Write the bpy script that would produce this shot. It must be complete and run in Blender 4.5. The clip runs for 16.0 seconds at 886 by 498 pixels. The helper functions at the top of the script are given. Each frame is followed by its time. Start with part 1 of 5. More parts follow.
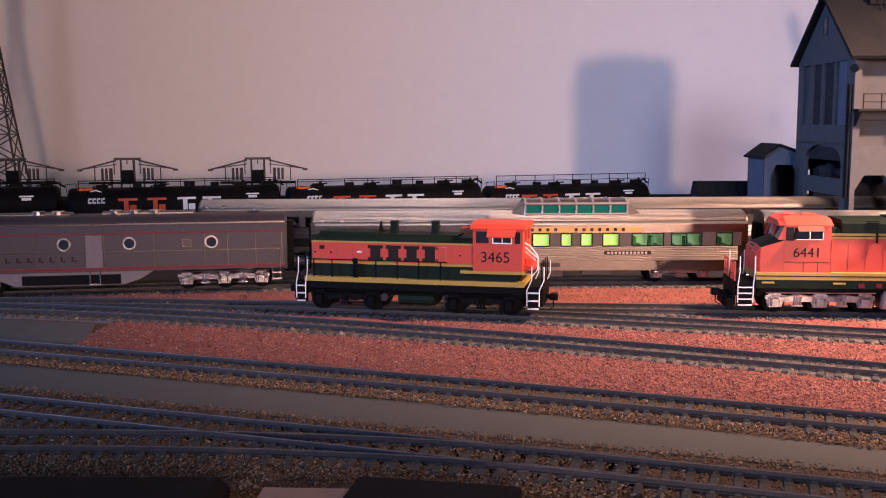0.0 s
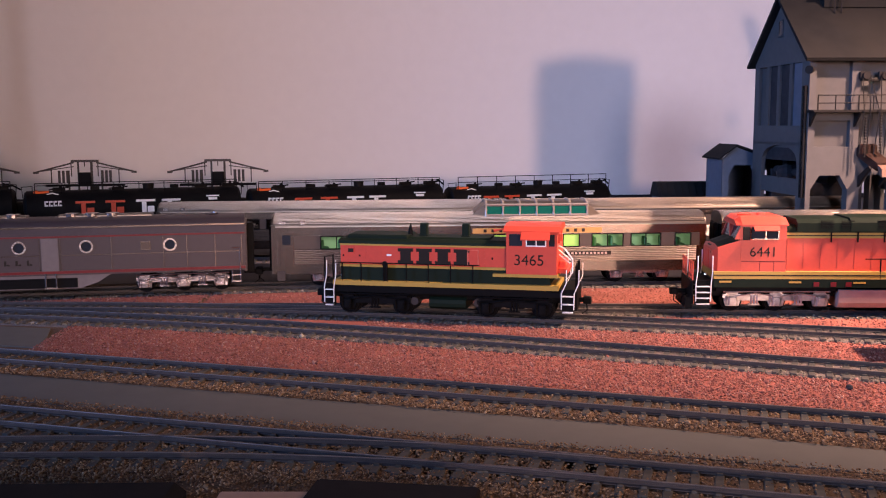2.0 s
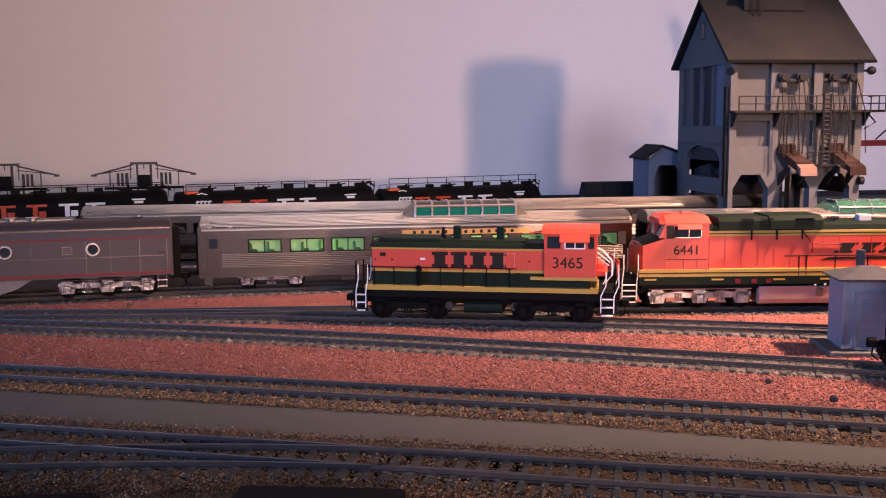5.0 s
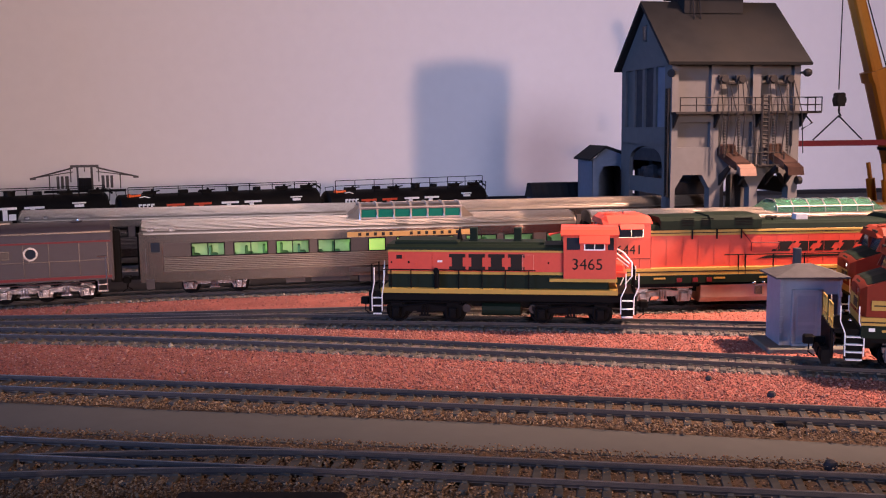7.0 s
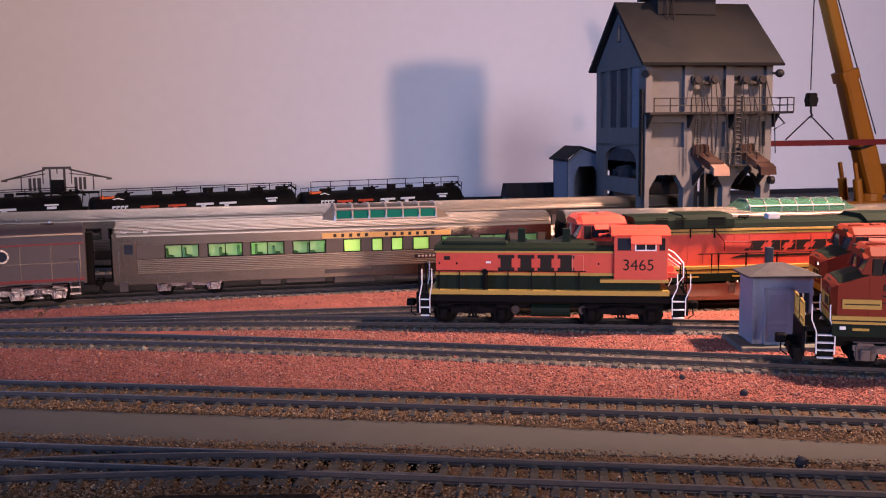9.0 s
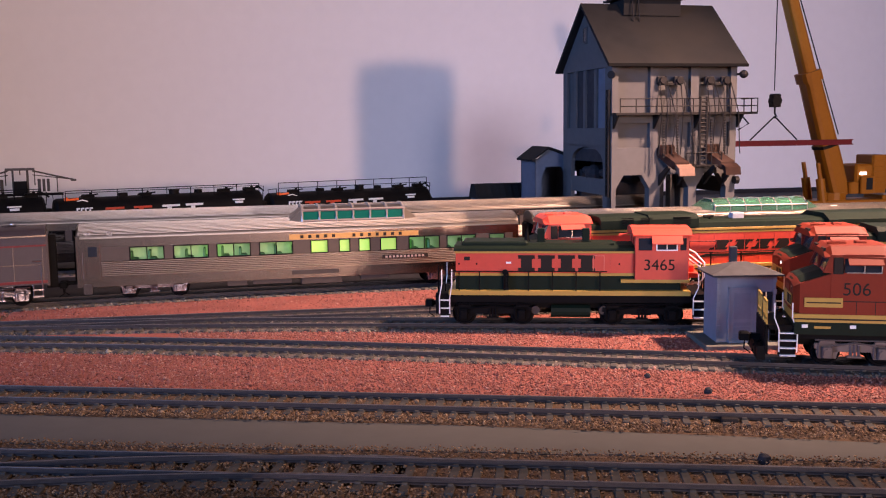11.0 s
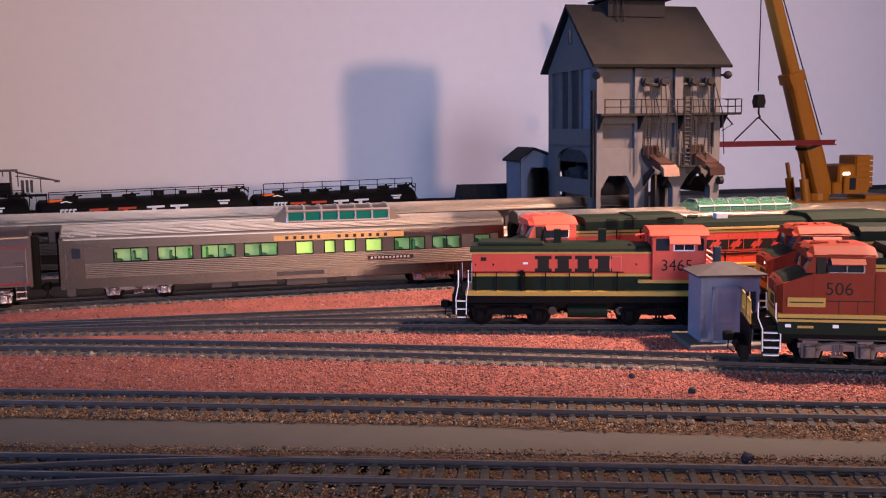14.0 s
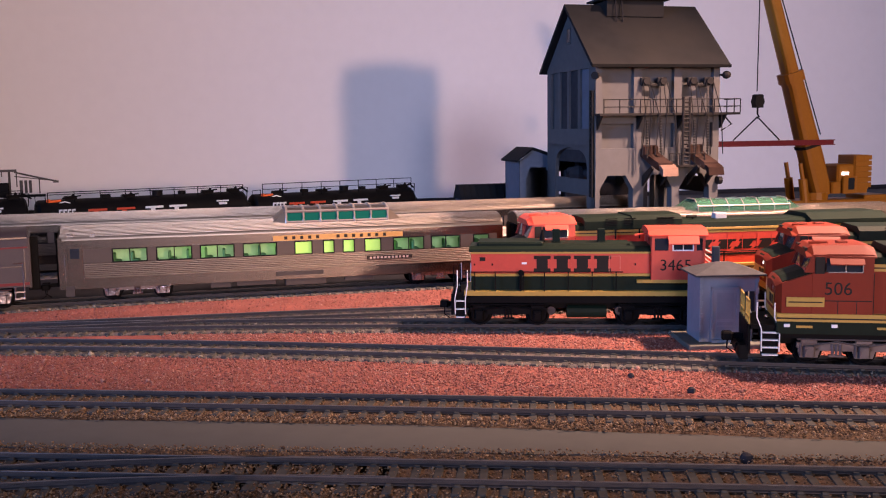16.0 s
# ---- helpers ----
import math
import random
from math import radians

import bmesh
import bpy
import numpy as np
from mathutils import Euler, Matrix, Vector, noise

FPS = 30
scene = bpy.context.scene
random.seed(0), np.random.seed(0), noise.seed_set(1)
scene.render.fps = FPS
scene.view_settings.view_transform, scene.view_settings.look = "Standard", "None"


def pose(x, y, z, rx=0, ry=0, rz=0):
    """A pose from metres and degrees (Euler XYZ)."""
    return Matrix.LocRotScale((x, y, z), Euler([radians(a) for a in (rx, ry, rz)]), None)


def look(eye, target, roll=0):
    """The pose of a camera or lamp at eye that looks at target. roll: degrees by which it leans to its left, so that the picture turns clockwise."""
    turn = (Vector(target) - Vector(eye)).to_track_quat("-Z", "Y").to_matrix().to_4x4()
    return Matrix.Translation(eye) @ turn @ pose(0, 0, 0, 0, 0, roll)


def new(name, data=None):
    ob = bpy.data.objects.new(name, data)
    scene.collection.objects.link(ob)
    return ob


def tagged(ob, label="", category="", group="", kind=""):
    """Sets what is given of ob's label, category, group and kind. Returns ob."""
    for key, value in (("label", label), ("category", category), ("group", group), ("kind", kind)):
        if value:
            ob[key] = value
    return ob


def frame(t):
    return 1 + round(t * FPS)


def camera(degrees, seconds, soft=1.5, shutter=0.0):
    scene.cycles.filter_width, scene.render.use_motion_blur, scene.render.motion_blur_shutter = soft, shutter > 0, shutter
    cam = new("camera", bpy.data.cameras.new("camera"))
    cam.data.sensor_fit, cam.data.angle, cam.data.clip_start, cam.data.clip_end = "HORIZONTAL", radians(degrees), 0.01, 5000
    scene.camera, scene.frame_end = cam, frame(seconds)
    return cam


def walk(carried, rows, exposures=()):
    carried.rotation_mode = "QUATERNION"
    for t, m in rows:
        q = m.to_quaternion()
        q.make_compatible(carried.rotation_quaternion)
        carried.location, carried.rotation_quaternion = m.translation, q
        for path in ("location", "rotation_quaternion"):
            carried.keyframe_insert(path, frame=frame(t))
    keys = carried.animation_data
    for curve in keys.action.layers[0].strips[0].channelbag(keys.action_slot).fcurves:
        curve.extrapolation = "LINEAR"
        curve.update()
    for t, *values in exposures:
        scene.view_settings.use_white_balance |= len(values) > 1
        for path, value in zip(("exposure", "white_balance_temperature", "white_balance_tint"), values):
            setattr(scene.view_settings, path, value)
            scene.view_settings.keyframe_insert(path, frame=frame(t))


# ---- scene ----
MM = 0.001
cam = camera(48.67, 16.0, 1.1)
EYE, ARM = 0.1016, 0.0501   # lens height above the rail tops, lens ahead of the pan axis
ROWS = [  # seconds, yaw to the right, pitch, roll
    (0.0, 0.0, -7.259, -0.218),
    (0.5, 0.498, -7.234, -0.237),
    (1.0, 0.658, -7.234, -0.267),
    (1.5, 1.193, -7.231, -0.281),
    (2.0, 2.121, -7.194, -0.282),
    (2.5, 2.783, -7.174, -0.326),
    (3.0, 3.583, -7.162, -0.355),
    (3.5, 3.924, -7.151, -0.376),
    (4.0, 4.699, -7.149, -0.43),
    (6.5, 7.916, -7.08, -0.533),
    (7.0, 8.928, -7.07, -0.598),
    (7.5, 9.585, -7.066, -0.627),
    (8.0, 10.106, -7.05, -0.662),
    (8.5, 10.193, -7.047, -0.687),
    (9.0, 10.267, -7.041, -0.701),
    (11.5, 12.336, -7.017, -0.772),
    (12.0, 12.42, -7.003, -0.799),
    (12.5, 12.559, -7.007, -0.788),
    (13.0, 12.836, -6.997, -0.782),
    (13.5, 12.839, -6.998, -0.773),
    (14.0, 12.839, -6.991, -0.788),
    (14.5, 12.846, -6.988, -0.807),
    (15.0, 12.841, -6.993, -0.791),
    (15.5, 12.868, -6.993, -0.811),
    (16.0, 12.894, -6.992, -0.815),
]
walk(cam, [(t, pose(ARM * math.sin(radians(a)), ARM * math.cos(radians(a)), EYE, 90 + b, 0, -a) @ pose(0, 0, 0, 0, 0, c)) for t, a, b, c in ROWS])

# ---------------------------------------------------------------- light
world = bpy.data.worlds.new("world")
scene.world = world
world.use_nodes = True
world.node_tree.nodes["Background"].inputs[0].default_value = (0.55, 0.62, 0.95, 1)
world.node_tree.nodes["Background"].inputs[1].default_value = 0.05


def spot_lamp(name, eye, target, cone, power, colour, radius):
    data = bpy.data.lights.new(name, "SPOT")
    data.energy, data.color, data.shadow_soft_size = power, colour, radius
    data.spot_size, data.spot_blend = radians(cone), 1.0
    ob = new(name, data)
    ob.matrix_world = look(eye, target)
    return ob


spot_lamp("desk_lamp", (0.55, 0.45, 0.50), (0.31, 0.61, 0.0), 76, 76.0, (1.0, 0.60, 0.46), 0.022)
spot_lamp("room_lamp", (1.26, -4.8, 0.30), (0.19, 1.45, 0.22), 23.5, 505.0, (1.0, 0.595, 0.44), 0.13)
spot_lamp("window_daylight", (0.1, -5.05, 1.12), (0.30, 1.45, 0.2), 23, 600.0, (0.86, 0.765, 0.93), 0.6)
spot_lamp("side_daylight", (-1.74, -0.35, 0.62), (0.40, 0.86, 0.12), 39, 165.0, (0.24, 0.43, 1.0), 0.25)

# ---------------------------------------------------------------- materials


def mat(name, colour, rough=0.5, metal=0.0, vary=0.12, grain=300.0, bump=0.15, stain=40.0, dirt=None, dirt_amount=0.0, emit=0.0):
    """A surface with fine grain, broad stains and a little relief, at real size in object space."""
    m = bpy.data.materials.new(name)
    m.use_nodes = True
    nt = m.node_tree
    b = nt.nodes["Principled BSDF"]
    tc = nt.nodes.new("ShaderNodeTexCoord")
    fine = nt.nodes.new("ShaderNodeTexNoise")
    fine.inputs["Scale"].default_value, fine.inputs["Detail"].default_value = grain, 4.0
    broad = nt.nodes.new("ShaderNodeTexNoise")
    broad.inputs["Scale"].default_value, broad.inputs["Detail"].default_value = stain, 5.0
    for n in (fine, broad):
        nt.links.new(tc.outputs["Object"], n.inputs["Vector"])
    add = nt.nodes.new("ShaderNodeMath")
    add.operation = "ADD"
    nt.links.new(fine.outputs["Fac"], add.inputs[0])
    nt.links.new(broad.outputs["Fac"], add.inputs[1])
    ramp = nt.nodes.new("ShaderNodeValToRGB")
    half = nt.nodes.new("ShaderNodeMath")
    half.operation, half.inputs[1].default_value = "MULTIPLY", 0.5
    nt.links.new(add.outputs[0], half.inputs[0])
    nt.links.new(half.outputs[0], ramp.inputs[0])
    lo = [c * (1 - vary) for c in colour]
    hi = [min(1, c * (1 + vary)) for c in colour]
    ramp.color_ramp.elements[0].position, ramp.color_ramp.elements[0].color = 0.3, (*lo, 1)
    ramp.color_ramp.elements[1].position, ramp.color_ramp.elements[1].color = 0.7, (*hi, 1)
    out = ramp.outputs[0]
    if dirt:
        mix = nt.nodes.new("ShaderNodeMix")
        mix.data_type = "RGBA"
        r2 = nt.nodes.new("ShaderNodeMapRange")
        r2.inputs[1].default_value, r2.inputs[2].default_value = 0.45, 0.7
        r2.inputs[4].default_value = dirt_amount
        nt.links.new(broad.outputs["Fac"], r2.inputs[0])
        nt.links.new(r2.outputs[0], mix.inputs[0])
        nt.links.new(out, mix.inputs[6])
        mix.inputs[7].default_value = (*dirt, 1)
        out = mix.outputs[2]
    nt.links.new(out, b.inputs["Base Color"])
    b.inputs["Roughness"].default_value, b.inputs["Metallic"].default_value = rough, metal
    b.inputs["Specular IOR Level"].default_value = 0.1 if max(colour) < 0.01 else 0.12 if max(colour) < 0.03 else 0.25 if max(colour) < 0.35 else 0.45
    if bump:
        bp = nt.nodes.new("ShaderNodeBump")
        bp.inputs["Strength"].default_value, bp.inputs["Distance"].default_value = bump, 0.0006
        nt.links.new(fine.outputs["Fac"], bp.inputs["Height"])
        nt.links.new(bp.outputs[0], b.inputs["Normal"])
    if emit:
        b.inputs["Emission Color"].default_value, b.inputs["Emission Strength"].default_value = (*colour, 1), emit
    return m


def stones(name, ramp_colours, scale):
    """Loose stone chips: each island has its own shade."""
    m = bpy.data.materials.new(name)
    m.use_nodes = True
    nt = m.node_tree
    b = nt.nodes["Principled BSDF"]
    geo = nt.nodes.new("ShaderNodeNewGeometry")
    ramp = nt.nodes.new("ShaderNodeValToRGB")
    nt.links.new(geo.outputs["Random Per Island"], ramp.inputs[0])
    for i, c in enumerate(ramp_colours):
        e = ramp.color_ramp.elements[i] if i < 2 else ramp.color_ramp.elements.new(1)
        e.position, e.color = i / (len(ramp_colours) - 1), (*c, 1)
    nt.links.new(ramp.outputs[0], b.inputs["Base Color"])
    b.inputs["Roughness"].default_value = 0.8
    b.inputs["Specular IOR Level"].default_value = 0.2
    return m


def glass(name, colour, rough=0.05, mixing=0.5):
    m = bpy.data.materials.new(name)
    m.use_nodes = True
    nt = m.node_tree
    b = nt.nodes["Principled BSDF"]
    b.inputs["Base Color"].default_value, b.inputs["Roughness"].default_value = (*colour, 1), rough
    b.inputs["Transmission Weight"].default_value, b.inputs["IOR"].default_value = mixing, 1.3
    return m


ORANGE = mat("orange paint", (0.55, 0.062, 0.036), 0.46, 0, 0.08, 500, 0.03, 60)
# Orange lowered so the colour itself holds the shade on the near engines.
PUMPKIN = mat("shade-darkened pumpkin orange paint", (0.175, 0.019, 0.006), 0.6, 0, 0.08, 500, 0.03, 60)
GREEN = mat("dark green paint", (0.006, 0.013, 0.008), 0.6, 0, 0.2, 400, 0.05, 60)
YELLOW = mat("yellow paint", (0.40, 0.255, 0.045), 0.5, 0, 0.08, 500, 0.02, 60)
BLACK = mat("black paint", (0.0022, 0.0022, 0.0028), 0.65, 0, 0.3, 400, 0.1, 60)
TANKBLACK = mat("black tank paint", (0.004, 0.004, 0.0045), 0.6, 0, 0.3, 200, 0.05, 30, (0.03, 0.024, 0.02), 0.3)
WHITE = mat("white paint", (0.8, 0.8, 0.78), 0.45, 0, 0.05, 500, 0.02)
LOGO = mat("black lettering", (0.02, 0.016, 0.014), 0.5, 0, 0.1, 500, 0)
SILVER = mat("silver car plating", (0.29, 0.245, 0.222), 0.2, 1.0, 0.08, 200, 0.06, 30)
FLUTED = mat("satin fluted plating", (0.29, 0.25, 0.222), 0.34, 1.0, 0.06, 200, 0.05, 30)
SILVERROOF = mat("satin silver roof", (0.185, 0.158, 0.135), 0.36, 1.0, 0.06, 150, 0.03, 25)
DOMEFRAME = mat("pale satin dome framing", (0.30, 0.275, 0.255), 0.35, 0.45, 0.06, 200, 0.03, 30)
CHROME = mat("bright plated metal", (0.42, 0.39, 0.39), 0.25, 0.95, 0.05, 300, 0.1)
# Darker than TRUCKBRIGHT: shade on the near engines' trucks, put into the colour.
TRUCKGREY = mat("shade-darkened silver truck casting", (0.14, 0.125, 0.125), 0.4, 0.5, 0.12, 400, 0.2, 100, (0.1, 0.07, 0.06), 0.5)
TRUCKBRIGHT = mat("bright silver truck casting", (0.46, 0.42, 0.41), 0.3, 0.8, 0.3, 400, 0.4, 150, (0.06, 0.05, 0.05), 0.75)
TRUCKCHROME = mat("darkened plated truck casting", (0.34, 0.315, 0.34), 0.24, 0.9, 0.3, 400, 0.4, 150, (0.04, 0.03, 0.03), 0.8)
UNDERFLOOR = mat("dark grey underfloor metal", (0.045, 0.038, 0.036), 0.5, 0.4, 0.2, 300, 0.1, 60)
TAN = mat("greyed silver tank paint", (0.42, 0.32, 0.28), 0.45, 0.3, 0.1, 300, 0.05, 60)
ESIDE = mat("brushed grey silver side", (0.052, 0.042, 0.046), 0.45, 0.3, 0.06, 300, 0.05, 40)
RED = mat("red stripe paint", (0.13, 0.008, 0.012), 0.45, 0, 0.08, 500, 0.02)
BAND = mat("dark brown window band", (0.07, 0.055, 0.048), 0.45, 0.4, 0.08, 300, 0.03, 40)
GOLD = mat("gold letterboard", (0.46, 0.26, 0.075), 0.5, 0.1, 0.08, 400, 0.03)
GLOW = mat("lit car interior", (0.40, 0.66, 0.30), 0.6, 0, 0.35, 130, 0, 60, None, 0, 0.20)
GLOW2 = mat("bright lit car interior", (0.62, 0.95, 0.22), 0.6, 0, 0.15, 130, 0, 60, None, 0, 0.5)
INTERIOR = mat("green car interior", (0.06, 0.30, 0.17), 0.6, 0, 0.5, 160, 0, 80, None, 0, 0.10)
SEAT = mat("seat plastic", (0.12, 0.32, 0.12), 0.6, 0, 0.2, 300, 0)
WINDOW = glass("tinted window", (0.03, 0.035, 0.045), 0.08, 0.2)
TEALGLASS = glass("dark teal dome glass", (0.008, 0.11, 0.08), 0.06, 0.1)
DOMEGLASS = glass("pale green dome glass", (0.24, 0.58, 0.40), 0.06, 0.85)
LAMPLIT = mat("lit headlight lens", (1.0, 0.98, 1.0), 0.3, 0, 0.0, 100, 0, 40, None, 0, 2.5)
RAIL = mat("weathered steel rail", (0.05, 0.043, 0.042), 0.6, 0.2, 0.25, 300, 0.1, 40)
RAILTOP = mat("worn rail head", (0.13, 0.115, 0.11), 0.5, 0.7, 0.12, 300, 0.05, 40)
TIE = mat("dark plastic tie", (0.055, 0.054, 0.05), 0.75, 0, 0.3, 250, 0.3, 60, (0.11, 0.10, 0.075), 0.5)
ROAD = mat("grey painted board", (0.105, 0.102, 0.090), 0.85, 0, 0.08, 120, 0.1, 14)
BROWNGROUND = mat("brown ballast bed", (0.11, 0.07, 0.043), 0.95, 0, 0.5, 900, 0.8, 60)
REDGROUND = mat("red gravel bed", (0.26, 0.085, 0.065), 0.95, 0, 0.45, 900, 0.8, 50)
GREYBED = mat("grey ballast bed", (0.13, 0.11, 0.10), 0.95, 0, 0.4, 900, 0.8, 50)
REDCHIP = stones("red gravel chips", [(0.12, 0.042, 0.034), (0.24, 0.09, 0.068), (0.31, 0.13, 0.10), (0.19, 0.068, 0.053), (0.42, 0.24, 0.19)], 1)
BROWNCHIP = stones("brown ballast chips", [(0.07, 0.042, 0.026), (0.175, 0.106, 0.058), (0.25, 0.152, 0.08), (0.125, 0.078, 0.05), (0.42, 0.29, 0.17)], 1)
GREYCHIP = stones("grey ballast chips", [(0.055, 0.052, 0.046), (0.125, 0.115, 0.095), (0.17, 0.155, 0.12), (0.085, 0.075, 0.062), (0.30, 0.27, 0.215)], 1)
WALLPAINT = mat("off-white wall paint", (0.86, 0.82, 0.82), 0.9, 0, 0.025, 60, 0.05, 2.5)
ROOMPAINT = mat("room plaster", (0.30, 0.28, 0.27), 0.9, 0, 0.04, 60, 0.05, 2)
SKIRT = mat("black backboard paint", (0.02, 0.02, 0.025), 0.6, 0, 0.3, 100, 0.1, 20)
WOODTAN = mat("pale wooden strip", (0.42, 0.24, 0.15), 0.7, 0, 0.15, 200, 0.1, 30)
DARKWOOD = mat("dark stained wood", (0.011, 0.009, 0.009), 0.75, 0, 0.3, 200, 0.1, 30)
CONCRETE = mat("pale rendered concrete", (0.094, 0.091, 0.093), 0.85, 0, 0.12, 150, 0.1, 18, (0.066, 0.058, 0.055), 0.45)
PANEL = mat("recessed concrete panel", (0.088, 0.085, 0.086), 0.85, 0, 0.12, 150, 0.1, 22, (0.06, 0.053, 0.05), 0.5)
NEARBLACK = mat("near-black concrete", (0.032, 0.030, 0.034), 0.9, 0, 0.4, 150, 0.2, 25)
ROOFING = mat("dark grey roofing felt", (0.015, 0.015, 0.016), 0.85, 0, 0.22, 90, 0.15, 14, (0.026, 0.023, 0.02), 0.6)
IRON = mat("black ironwork", (0.02, 0.018, 0.018), 0.6, 0.2, 0.3, 300, 0.1)
RUSTY = mat("rusty chute steel", (0.028, 0.014, 0.011), 0.8, 0.1, 0.35, 200, 0.3, 70, (0.055, 0.034, 0.027), 0.6)
PALERUST = mat("pale rusted chute lip", (0.20, 0.12, 0.09), 0.8, 0, 0.25, 250, 0.3)
HUTWALL = mat("slate blue plank wall", (0.115, 0.13, 0.165), 0.75, 0, 0.12, 200, 0.1, 40)
# Hut wall and trim colours raised to make up for blue light missing there.
HUTBLUE = mat("light-lifted slate blue plank wall", (0.20, 0.215, 0.25), 0.75, 0, 0.12, 200, 0.1, 40)
HUTTRIM = mat("greenish grey trim", (0.225, 0.24, 0.27), 0.75, 0, 0.15, 200, 0.1, 40)
HUTROOF = mat("charcoal shingle roof", (0.055, 0.055, 0.058), 0.85, 0, 0.25, 250, 0.3, 40)
SLAB = mat("mossy concrete slab", (0.115, 0.115, 0.095), 0.9, 0, 0.2, 200, 0.2, 40)
CRANE = mat("crane yellow paint", (0.34, 0.13, 0.012), 0.45, 0, 0.08, 400, 0.02, 50)
BEAMRED = mat("dark red beam", (0.16, 0.012, 0.02), 0.5, 0, 0.15, 300, 0.02)
STEELGREY = mat("grey lattice steel", (0.075, 0.065, 0.06), 0.6, 0.2, 0.2, 300, 0.05)
TEXTRED = mat("orange red lettering", (0.55, 0.06, 0.02), 0.5, 0, 0.05, 500, 0)
ORANGEVALVE = mat("bright orange valve paint", (0.75, 0.12, 0.02), 0.4, 0, 0.05, 500, 0)

# ---------------------------------------------------------------- building helpers (millimetres in, metres out)


class Geo:
    def __init__(self):
        self.v, self.f = [], []

    def add(self, verts, faces):
        n = len(self.v)
        self.v += [tuple(p) for p in verts]
        self.f += [tuple(i + n for i in q) for q in faces]
        return self

    def box(self, x0, x1, y0, y1, z0, z1, c=0.0):
        """A block; c cuts its upright and upper edges back by that much."""
        if c <= 0:
            v = [(x, y, z) for z in (z0, z1) for y in (y0, y1) for x in (x0, x1)]
            return self.add(v, [(0, 2, 3, 1), (4, 5, 7, 6), (0, 1, 5, 4), (1, 3, 7, 5), (3, 2, 6, 7), (2, 0, 4, 6)])
        ring = lambda d, z: [(x0 + c + d, y0 + d, z), (x1 - c - d, y0 + d, z), (x1 - d, y0 + c + d, z), (x1 - d, y1 - c - d, z), (x1 - c - d, y1 - d, z), (x0 + c + d, y1 - d, z), (x0 + d, y1 - c - d, z), (x0 + d, y0 + c + d, z)]
        return self.loft([ring(0, z0), ring(0, z1 - c), ring(c * 0.7, z1)])

    def loft(self, rings, caps=True, closed=False):
        n = len(rings[0])
        v = [p for r in rings for p in r]
        f = []
        m = len(rings)
        for k in range(m if closed else m - 1):
            a, b = k * n, ((k + 1) % m) * n
            f += [(a + i, a + (i + 1) % n, b + (i + 1) % n, b + i) for i in range(n)]
        if caps and not closed:
            f += [tuple(range(n - 1, -1, -1)), tuple((m - 1) * n + i for i in range(n))]
        return self.add(v, f)

    def prism_x(self, prof, x0, x1):
        """A closed (y, z) outline drawn along x."""
        return self.loft([[(x, y, z) for y, z in prof] for x in (x0, x1)])

    def prism_y(self, prof, y0, y1):
        return self.loft([[(x, y, z) for x, z in prof] for y in (y0, y1)])

    def prism_z(self, prof, z0, z1):
        return self.loft([[(x, y, z) for x, y in prof] for z in (z0, z1)])

    def rod(self, pts, r, n=6, r2=None):
        pts = [Vector(p) for p in pts]
        rings = []
        for i, p in enumerate(pts):
            d = (pts[min(i + 1, len(pts) - 1)] - pts[max(i - 1, 0)]).normalized()
            u = d.cross(Vector((0, 0, 1)) if abs(d.z) < 0.9 else Vector((1, 0, 0))).normalized()
            w = d.cross(u)
            rr = r if r2 is None else r + (r2 - r) * i / (len(pts) - 1)
            rings.append([tuple(p + (u * math.cos(2 * math.pi * k / n) + w * math.sin(2 * math.pi * k / n)) * rr) for k in range(n)])
        return self.loft(rings)

    def ball(self, c, r, n=10, m=6, sx=1, sy=1, sz=1):
        rings = []
        for j in range(m + 1):
            a = math.pi * (0.02 + 0.96 * j / m) - math.pi / 2
            rings.append([(c[0] + sx * r * math.cos(a) * math.cos(2 * math.pi * i / n), c[1] + sy * r * math.cos(a) * math.sin(2 * math.pi * i / n), c[2] + sz * r * math.sin(a)) for i in range(n)])
        return self.loft(rings)

    def mesh(self, name):
        me = bpy.data.meshes.new(name)
        me.from_pydata([(x * MM, y * MM, z * MM) for x, y, z in self.v], [], self.f)
        bm = bmesh.new()
        bm.from_mesh(me)
        bmesh.ops.recalc_face_normals(bm, faces=bm.faces)
        bm.to_mesh(me)
        bm.free()
        return me


def smooth(ob, limit=40):
    me = ob.data
    bm = bmesh.new()
    bm.from_mesh(me)
    for e in bm.edges:
        e.smooth = len(e.link_faces) == 2 and e.calc_face_angle(0) < radians(limit)
    for f in bm.faces:
        f.smooth = True
    bm.to_mesh(me)
    bm.free()
    return ob


def part(name, geo, material, parent, label="", smoothed=False):
    me = geo.mesh(name)
    me.materials.append(material)
    ob = new(name, me)
    ob.parent = parent
    if label:
        tagged(ob, label)
    if smoothed:
        smooth(ob)
    return ob


def thing(name, label, category, x=0, y=0, z=0, rz=0, group="", kind=""):
    ob = new(name)
    ob.empty_display_size = 0.01
    ob.matrix_basis = pose(x * MM, y * MM, z * MM, 0, 0, rz)
    return tagged(ob, label, category, group, kind)


def solid(name, geo, material, label, category="", kind="", x=0, y=0, z=0, rz=0):
    me = geo.mesh(name)
    me.materials.append(material)
    ob = new(name, me)
    ob.matrix_basis = pose(x * MM, y * MM, z * MM, 0, 0, rz)
    return tagged(ob, label, category, "", kind)


